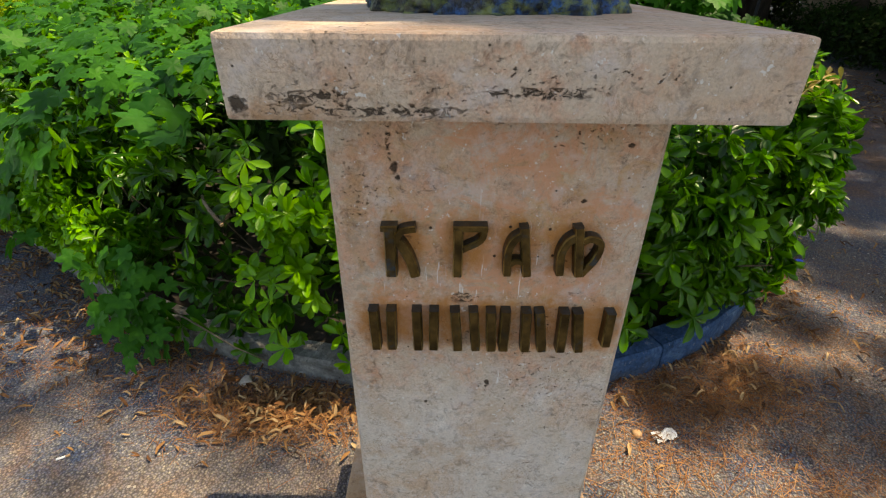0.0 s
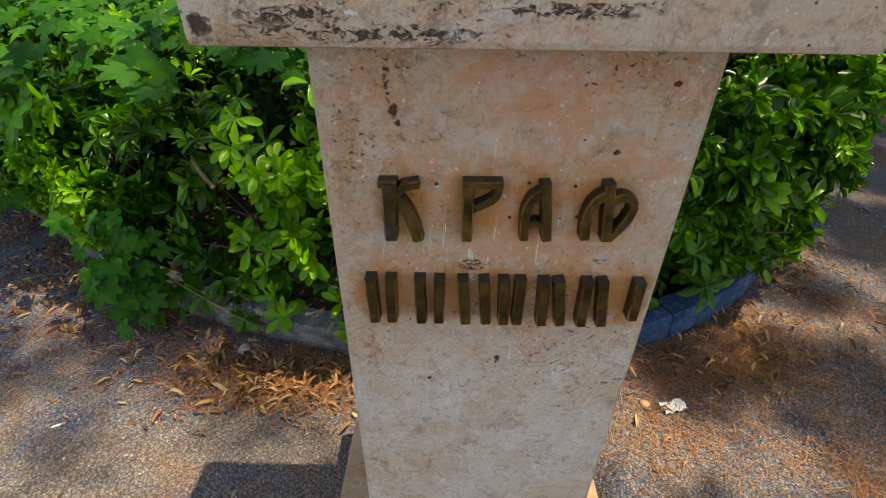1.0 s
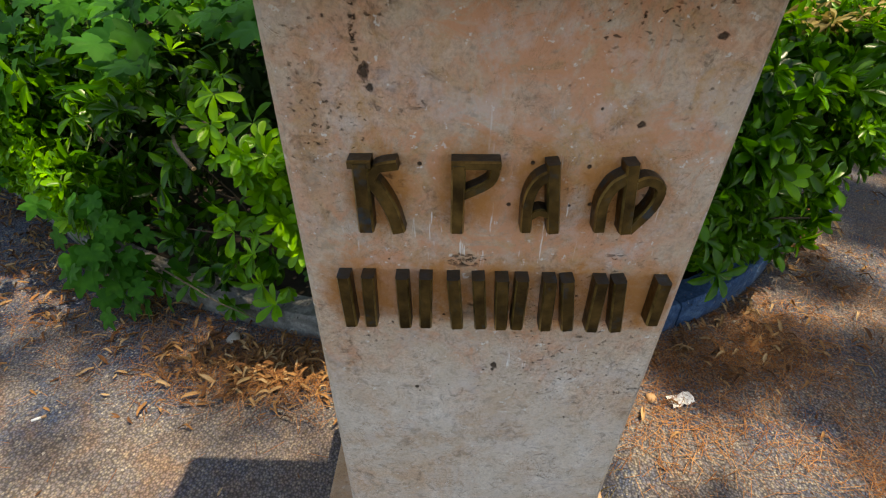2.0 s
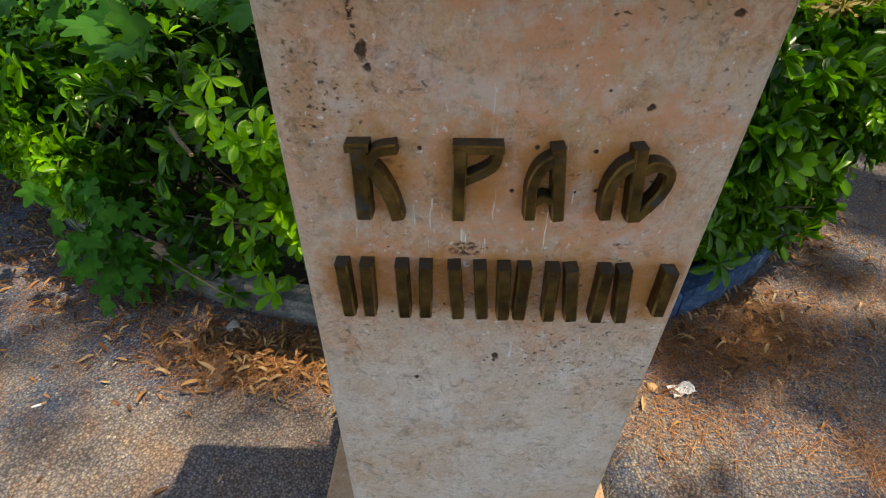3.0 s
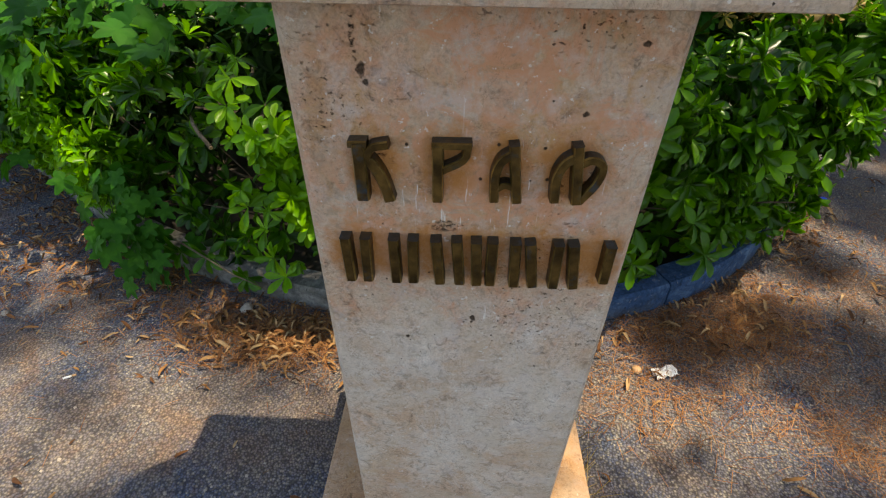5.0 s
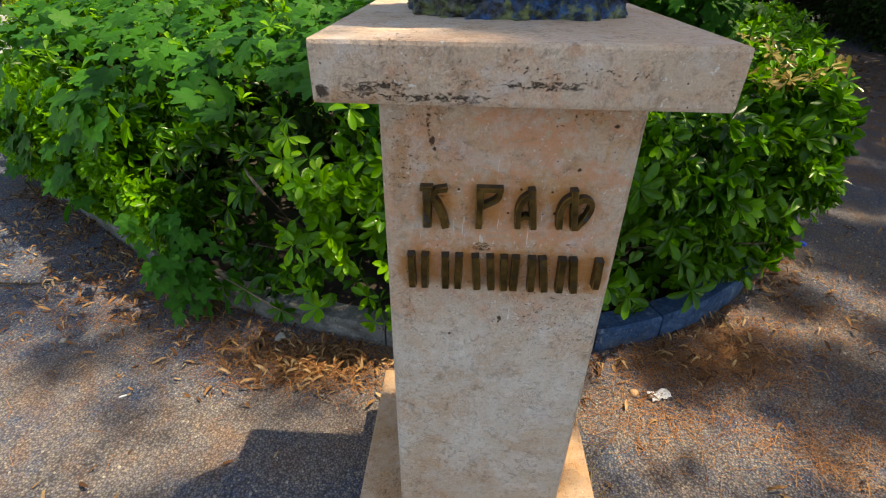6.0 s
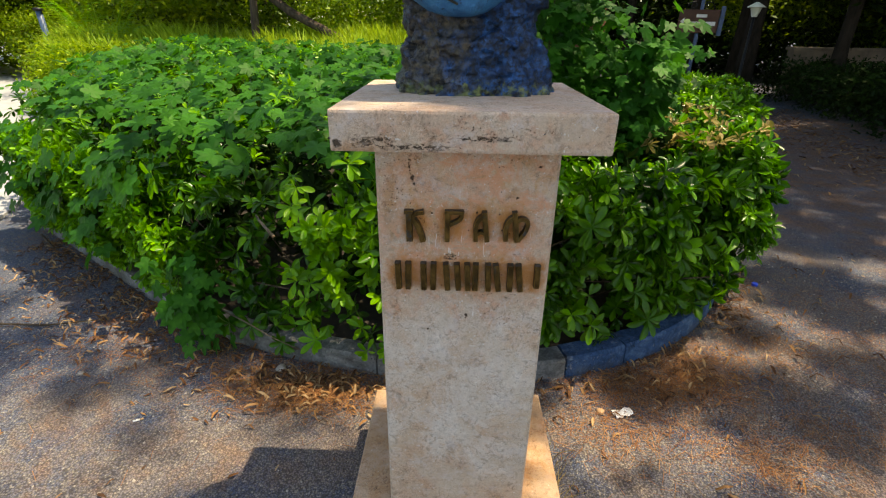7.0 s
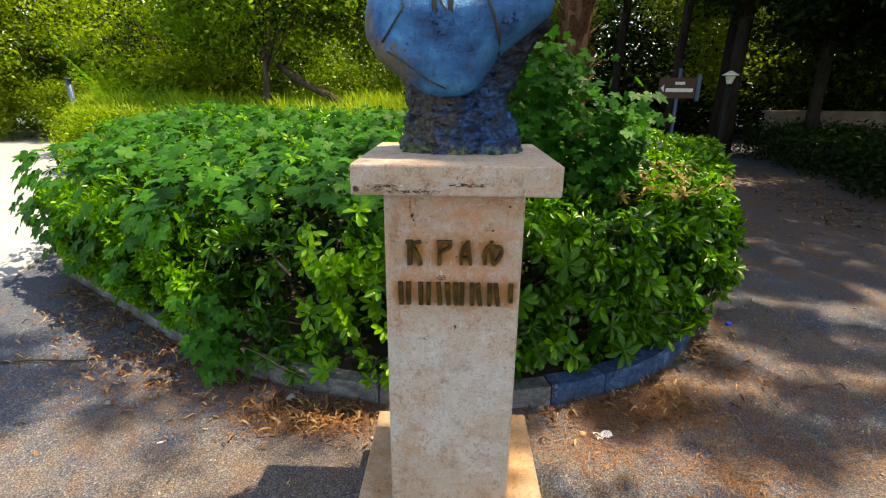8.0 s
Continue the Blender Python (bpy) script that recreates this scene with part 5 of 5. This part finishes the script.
def path_post():
    th = empty("post", (-8.3, 9.0, 0), "blue-grey metal post with a dark cap among the grass", "post")
    part("pole", tube([(0, 0, -0.05), (0, 0, 1.0), (-0.03, 0, 1.84)], [0.06, 0.055, 0.055], 12), POST_BLUE, th, smooth=True)
    part("cap", tube([(-0.03, 0, 1.842), (-0.03, 0, 1.88), (-0.03, 0, 1.90)], [0.085, 0.085, 0.04], 12), IRON, th, smooth=True)


path_post()


def garden_wall():
    th = empty("wall_far", (11, 13.6, 0), "low warm stone garden wall beyond the trees", "wall", kind="structure")
    part("wall_body", block(-1.7, -0.14, -0.1, 6.0, 0.14, 1.18, 0.01), WALLSTONE, th)
    for k in range(10):
        part("coping", block(-1.75 + 0.78 * k, -0.19, 1.182, -1.75 + 0.78 * k + 0.77, 0.19, 1.26, 0.008), WALLSTONE, th)


garden_wall()


# ---- the tree overhead, whose gaps give the dappled light ----
def overhead_tree():
    rng = np.random.default_rng(64)
    foot = np.array((7.5, -3.8, 0))
    th = empty("shade_tree", foot, "tall pine whose open crown dapples the path", "tree")
    gaps = [(-0.85, 0.42, 0.80, 0.22), (-1.6, 0.02, 0.8, 0.20), (-0.95, -0.2, 0.35, 0.4), (0.60, 0.25, 0.30, 0.26), (1.0, 2.3, 1.3, 0.55), (0.3, 1.9, 0.9, 0.5), (0.25, -0.05, 0.2, 0.3),
            (-2.3, 1.65, 0.6, 0.3), (-2.0, 2.0, 1.0, 0.5), (-0.9, 2.7, 1.1, 0.6), (-2.2, 3.2, 1.2, 0.6)]
    gaps += [(-0.92, 0.66, 0.28, 0.14), (0.72, 0.36, 0.32, 0.20), (3.2, 2.05, 0.5, 0.2)]
    bunch_light = [(-0.92, 0.66, 0.26, 0.13), (-1.58, 0.93, 0.2, 0.10)]
    specks = [(5.5, 5.2, 1.0, 0.4), (6.1, 6.9, 0.7, 0.4)]
    shades = [(-0.38, -0.12, 0.36, 0.26), (0.08, 1.55, 0.26, 0.14), (-1.75, 0.68, 0.5, 0.13), (-2.5, 0.85, 0.6, 0.25), (1.0, 0.68, 0.14, 0.09), (1.2, 0.55, 0.14, 0.09), (1.42, 0.42, 0.15, 0.09), (1.65, 0.3, 0.15, 0.08), (2.75, 2.0, 0.25, 0.09), (3.2, 2.9, 0.7, 0.35)]
    within = lambda u, v, spots: any(((u - a) / c) ** 2 + ((v - b) / d) ** 2 < 1 for a, b, c, d in spots)
    # long slits between the boughs: middle, half length, half width, turn
    slits = [(3.05, 2.86, 0.42, 0.16, 0.0), (2.70, 2.27, 0.46, 0.18, -0.5), (3.28, 1.92, 0.40, 0.14, -0.7), (2.14, 1.26, 0.34, 0.19, -0.6), (2.95, 1.47, 0.36, 0.12, -0.35),
             (2.50, 1.12, 0.40, 0.16, -0.2), (1.55, 0.94, 0.48, 0.17, -0.2), (0.98, 0.28, 0.32, 0.19, 0.0), (1.95, 0.12, 0.95, 0.22, 0.0), (1.35, 1.30, 0.3, 0.25, 0.0), (1.75, 1.75, 0.35, 0.3, 0.6), (1.1, 1.75, 0.5, 0.35, 0.0), (2.5, 0.55, 0.3, 0.1, -0.2)]

    def streaked(u, v):
        for a, b, half, wide, turn in slits:
            du, dv = u - a, v - b
            if ((du * math.cos(turn) + dv * math.sin(turn)) / half) ** 2 + ((dv * math.cos(turn) - du * math.sin(turn)) / wide) ** 2 < 1:
                return True
        return False

    c = []
    tries = 0
    while len(c) < 4400 and tries < 60000:
        tries += 1
        u, v = rng.uniform(-3.6, 8.5), rng.uniform(-1.2, 7.5)
        if u < -2.7 + 0.4 * math.sin(3 * v) and v > 1.4:
            continue
        lit, thin = within(u, v, gaps), 0.0
        if u > 0.75 and v < 5.5:
            p, q = u * 0.75 - v * 0.66, u * 0.66 + v * 0.75
            strips = noise.noise((p * 0.6, q * 2.1, 7)) > float(np.interp(v, (0.8, 1.6, 2.4, 3.5), (-0.10, -0.07, 0.10, 0.36)))
            if u < 3.5 and v < 3.2:
                strips = streaked(u, v) or (strips and u > 2.6 and v < 1.0)
            lit |= strips and (u < 3.5 and v < 3.2 or not -0.3 < float(inside(u, v)) < 0.1 and noise.noise((p * 1.1, q * 3.0, 17)) > 0.05)
            lit |= within(u, v, specks) and noise.noise((u * 2.2, v * 5.0, 19)) > 0.0
            thin = 0.1 if v < 1.6 else 0.0
        else:
            lit = lit and noise.noise((u * 3.4, v * 3.4, 5)) > (-0.06 if u < -0.6 else -0.2)
            lit |= noise.noise((u * 2.1, v * 2.1, 3)) < -0.17 or within(u, v, bunch_light)
            thin = 0.85 if u < -3.4 else 0.62 if u < -1.7 and v > 0.5 else 0.12 if u < -1.1 and v > 0.4 else 0.45 if u < 0.3 else 0.2
        if float(inside(u + 0.35, v + 0.07)) > 0.28:
            lit |= noise.noise((u * 1.3, v * 1.3, 11)) < (0.5 if u < -2.0 else 0.25 if float(inside(u + 0.35, v + 0.07)) > 0.85 or u > 0 else -0.05)
        if rng.random() < thin:
            continue
        if lit and not within(u, v, shades):
            continue
        z = rng.uniform(9.0, 12.0)
        c.append((u + SUN_TO.x / SUN_TO.z * z, v + SUN_TO.y / SUN_TO.z * z, z))
    for _ in range(75):
        u, v, z = -0.36 + 0.2 * rng.normal(), -0.16 + 0.13 * rng.normal(), rng.uniform(9.0, 11.0)
        if u > -0.60 and v < 0.06:
            c.append((u + SUN_TO.x / SUN_TO.z * z, v + SUN_TO.y / SUN_TO.z * z, z))
    c = np.array(c)
    v, f = clumps(c - foot, 0.065, 40, 0.15, rng, 0.17, 0.8)
    tagged(part("crown", cloud(v, f), LEAF_SHADE, th), kind="stuff")
    part("trunk", tube([(0, 0, -0.1), (0.05, 0.1, 3), (0, 0.3, 6), (-0.1, 0.6, 8.5), (-0.2, 1.0, 10.5)], [0.30, 0.24, 0.20, 0.16, 0.09], 12, None, 0.08), BARK, th, smooth=True)
    for k in range(7):
        e = Vector(c[int(rng.integers(len(c)))] - foot)
        s = Vector((-0.1, 0.6, 8.0 + 0.12 * k))
        part("limb", tube([s, s.lerp(e, 0.5) + Vector((0, 0, 0.25)), e], [0.045, 0.028, 0.010], 6, None, 0.1, k), BARK, th, smooth=True)


overhead_tree()


# ---- what lies on the ground ----
def curl(bend=2.2, rise=0.22, side=0.12, wide=0.10):
    """A dry, rolled, narrow leaf of length 1."""
    v, f = [], []
    for k in range(5):
        t = k / 4
        w = wide * math.sin(math.pi * (0.12 + 0.8 * t)) + 0.015
        x, z = 0.9 * t, rise * math.sin(bend * t) ** 2
        v += [(x, -w + side * t * t, z + 0.07), (x, side * t * t, z), (x, w + side * t * t, z + 0.07)]
    for k in range(4):
        a = 3 * k
        f += [(a, a + 3, a + 4, a + 1), (a + 1, a + 4, a + 5, a + 2)]
    return v, f


def ground_scatter(name, template, places, size, tilt, material, rng, label, category, lift=0.004):
    c = np.array(places)
    up = np.tile((0.0, 0.0, 1.0), (len(c), 1)) + rng.normal(0, tilt, (len(c), 3))
    ax, ay, az = frames_from(up, rng)
    c = c + (0, 0, lift)
    v, f = scatter(*template, c, ax, ay, az, rng.uniform(size[0], size[1], len(c)))
    ob = part(name, cloud(v, f), material)
    return tagged(ob, label, category, kind="stuff")


def litter():
    rng = np.random.default_rng(3)

    def spots(count, heaps, loose):
        out = []
        for gx, gy, ga, gb, share in heaps:
            for _ in range(int(count * share)):
                out.append((gx + rng.normal(0, ga), gy + rng.normal(0, gb), 0.012 * rng.random()))
        while len(out) < count:
            out.append((rng.uniform(*loose[0]), rng.uniform(*loose[1]), 0.0))
        return [p for p in out if inside(p[0], p[1]) < 0.0 and not (abs(p[0]) < 0.37 and abs(p[1]) < 0.39)]

    def along(s0, s1, wide, count):
        """Places in a drift against the kerb."""
        out = []
        for _ in range(count):
            p, n = border(rng.uniform(s0, s1))
            d = 0.01 + abs(rng.normal(0, wide))
            if noise.noise((p.x * 2.1, p.y * 2.1 + d, 6)) > -0.18:
                out.append((p.x + n.x * d, p.y + n.y * d, 0.010 * rng.random()))
        return out

    heaps = [(-0.74, 0.56, 0.16, 0.08, 0.24), (-1.75, 1.0, 0.35, 0.2, 0.16), (1.2, 0.72, 0.30, 0.10, 0.08), (1.75, 1.25, 0.25, 0.2, 0.08), (-2.4, 1.4, 0.4, 0.25, 0.10), (4.5, 4.4, 1.0, 1.0, 0.06)]
    for k, shape in enumerate((curl(), curl(2.9, 0.34, 0.35, 0.075), curl(1.4, 0.12, -0.25, 0.13))):
        ground_scatter("dry_leaves", shape, spots((600, 560, 1000)[k], heaps, ((-3.5, 4.0), (-0.6, 2.5))) + along(-3.9, -1.0, 0.22, 280) + along(0.3, 2.6, 0.12, 90), ((0.034, 0.072), (0.036, 0.076), (0.012, 0.036))[k], 0.25, DRY, rng, "curled tan dry leaves swept against the kerb", "leaf litter")
    walk_side = [(5.7 + 0.09 * k + rng.normal(0, 0.45), 4.6 + 0.5 * k + rng.normal(0, 0.4), 0.0) for k in range(12) for _ in range(80)]
    ground_scatter("dry_leaves", curl(1.4, 0.12, -0.25, 0.13), walk_side, (0.04, 0.10), 0.25, DRY, rng, "tan dry leaves drifted along the side path", "leaf litter")
    needles = ([(0, -0.014, 0), (0, 0.014, 0), (1, 0.078, 0.0), (1, 0.056, 0.0)], [(0, 1, 2, 3)])
    nh = [(-0.72, 0.56, 0.24, 0.10, 0.20), (1.1, 0.66, 0.24, 0.08, 0.14), (0.80, 0.38, 0.26, 0.15, 0.10), (1.35, 0.16, 0.16, 0.10, 0.04), (1.32, 0.84, 0.18, 0.10, 0.07), (1.7, 0.35, 0.3, 0.12, 0.07), (2.0, 1.0, 0.4, 0.2, 0.1), (-1.6, 0.85, 0.45, 0.2, 0.14), (2.8, 1.4, 0.5, 0.4, 0.1)]
    ground_scatter("pine_needles", needles, spots(12500, nh, ((-3.5, 4.5), (-0.8, 3.5))) + along(-4.2, -0.3, 0.20, 1700) + along(0.2, 2.8, 0.18, 1100), (0.03, 0.075), 0.05, NEEDLE, rng, "fallen rust-brown pine needles on the asphalt", "needles", 0.009)
    chip = ([(-0.5, -0.4, 0), (0.5, -0.5, 0), (0.6, 0.4, 0), (-0.4, 0.5, 0), (-0.3, -0.25, 0.45), (0.35, -0.3, 0.5), (0.3, 0.3, 0.4), (-0.25, 0.3, 0.5)],
            [(4, 5, 6, 7), (0, 1, 5, 4), (1, 2, 6, 5), (2, 3, 7, 6), (3, 0, 4, 7)])
    ground_scatter("grit", chip, spots(2600, [], ((-3.0, 3.5), (-0.7, 2.2))), (0.004, 0.012), 0.15, CHIP, rng, "loose pale grit on the asphalt", "grit", 0.0)


litter()


def side_path():
    """A slab on the path past the bed's far corner, pale to imitate strong sun."""
    bm = bmesh.new()
    edge = [(-4.10, 2.42), (-4.46, 3.3), (-4.98, 4.4), (-6.95, 8.4), (-11.5, 13.6), (-30, 34), (-44, 20), (-18, 8.0), (-9, 3.4), (-6.5, 1.95), (-4.7, 2.08)]
    low = [bm.verts.new((x, y, -0.03)) for x, y in edge]
    top = [bm.verts.new((x, y, 0.022)) for x, y in edge]
    bm.faces.new(list(reversed(top)))
    for k in range(len(edge)):
        bm.faces.new((low[k], top[k], top[(k + 1) % len(edge)], low[(k + 1) % len(edge)]))
    bmesh.ops.recalc_face_normals(bm, faces=bm.faces[:])
    tagged(part("pavement", bm, SUNLIT_PAVING), "path beyond the bed, coloured pale for sunlight", "path", kind="structure")


side_path()


def single_things():
    rng = random.Random(8)
    bm = bmesh.new()
    bmesh.ops.create_grid(bm, x_segments=7, y_segments=5, size=1)
    for v in bm.verts:
        v.co = Vector((v.co.x * 0.048, v.co.y * 0.024, 0.010 + 0.022 * abs(noise.noise(v.co * 2.3)) + 0.012 * rng.random()))
    bmesh.ops.solidify(bm, geom=bm.faces[:], thickness=0.001)
    ob = part("paper_scrap", bm, PAPER)
    ob.location, ob.rotation_euler = (0.79, 0.455, -0.006), (0, 0, 0.3)
    tagged(ob, "crumpled white paper scrap on the asphalt", "litter")

    def pebble(name, at, r, mat, label, category, seed):
        bm = bmesh.new()
        bmesh.ops.create_icosphere(bm, subdivisions=2, radius=r)
        for v in bm.verts:
            v.co *= 1 + 0.35 * noise.noise(v.co * (1.2 / r) + Vector((seed, 0, 0)))
            v.co.z *= 0.65
        ob = part(name, bm, mat, smooth=True)
        ob.location = (*at, r * 0.5)
        tagged(ob, label, category)

    pebble("pebble", (0.685, 0.462), 0.019, CUT_WOOD, "small orange-brown pebble on the asphalt", "pebble", 1)
    pebble("pebble", (-0.93, 0.70), 0.028, STONE, "rough grey stone against the kerb", "stone", 2)
    pebble("pebble", (-1.95, 0.62), 0.016, STONE, "small pale pebble on the asphalt", "pebble", 3)
    bm = bmesh.new()
    ring_loft(bm, [(0.0, 0, 0, 0.021, 0.021), (0.016, 0, 0, 0.021, 0.021), (0.019, 0, 0, 0.019, 0.019)], 20, 0, 2)
    ob = part("bottle_cap", bm, BLUECAP)
    ob.location = (2.14, 1.79, 0.0)
    tagged(ob, "bright blue plastic bottle cap on the asphalt", "bottle cap")
    butt = empty("cigarette_end", (-1.465, 0.315, 0.007), "white cigarette end lying on the asphalt", "litter")
    butt.rotation_euler = (0, 0, 0.5)
    part("paper_tube", tube([(-0.018, 0, 0), (0.01, 0, 0)], [0.0042, 0.0042], 10), PAPER, butt, smooth=True)
    part("filter", tube([(0.0105, 0, 0), (0.024, 0, 0)], [0.0043, 0.0043], 10), CUT_WOOD, butt, "tan filter", smooth=True)
    for pts, r in ((((-3.0, 0.98, 0.01), (-2.75, 1.02, 0.02), (-2.45, 1.03, 0.015), (-2.2, 1.10, 0.012)), 0.008), (((-3.55, 2.35, 0.01), (-3.4, 2.2, 0.06), (-3.2, 2.05, 0.03)), 0.01)):
        ob = part("fallen_twig", tube(pts, [r, r * 0.9, r * 0.7, r * 0.4][: len(pts)], 7, None, 0.12), BARK, smooth=True)
        tagged(ob, "bare brown twig lying on the asphalt", "twig")
    bm = bmesh.new()
    for k in range(16):
        w, h = rng.uniform(-0.6, 2.2), rng.uniform(0.06, 0.16)
        a = Vector((0.372 + 0.02 * rng.random(), -0.12 + 0.28 * rng.random(), 0))
        d = Vector((math.cos(w), math.sin(w), 0)) * rng.uniform(0.02, 0.08)
        tube([a, a + d * 0.5 + Vector((0, 0, h * 0.7)), a + d * 1.3 + Vector((0, 0, h))], [0.0016, 0.0013, 0.0006], 4, bm)
    tagged(part("dry_grass", bm, LEAF_DRY), "wispy dry grass at the plinth's foot", "grass", kind="stuff")


single_things()
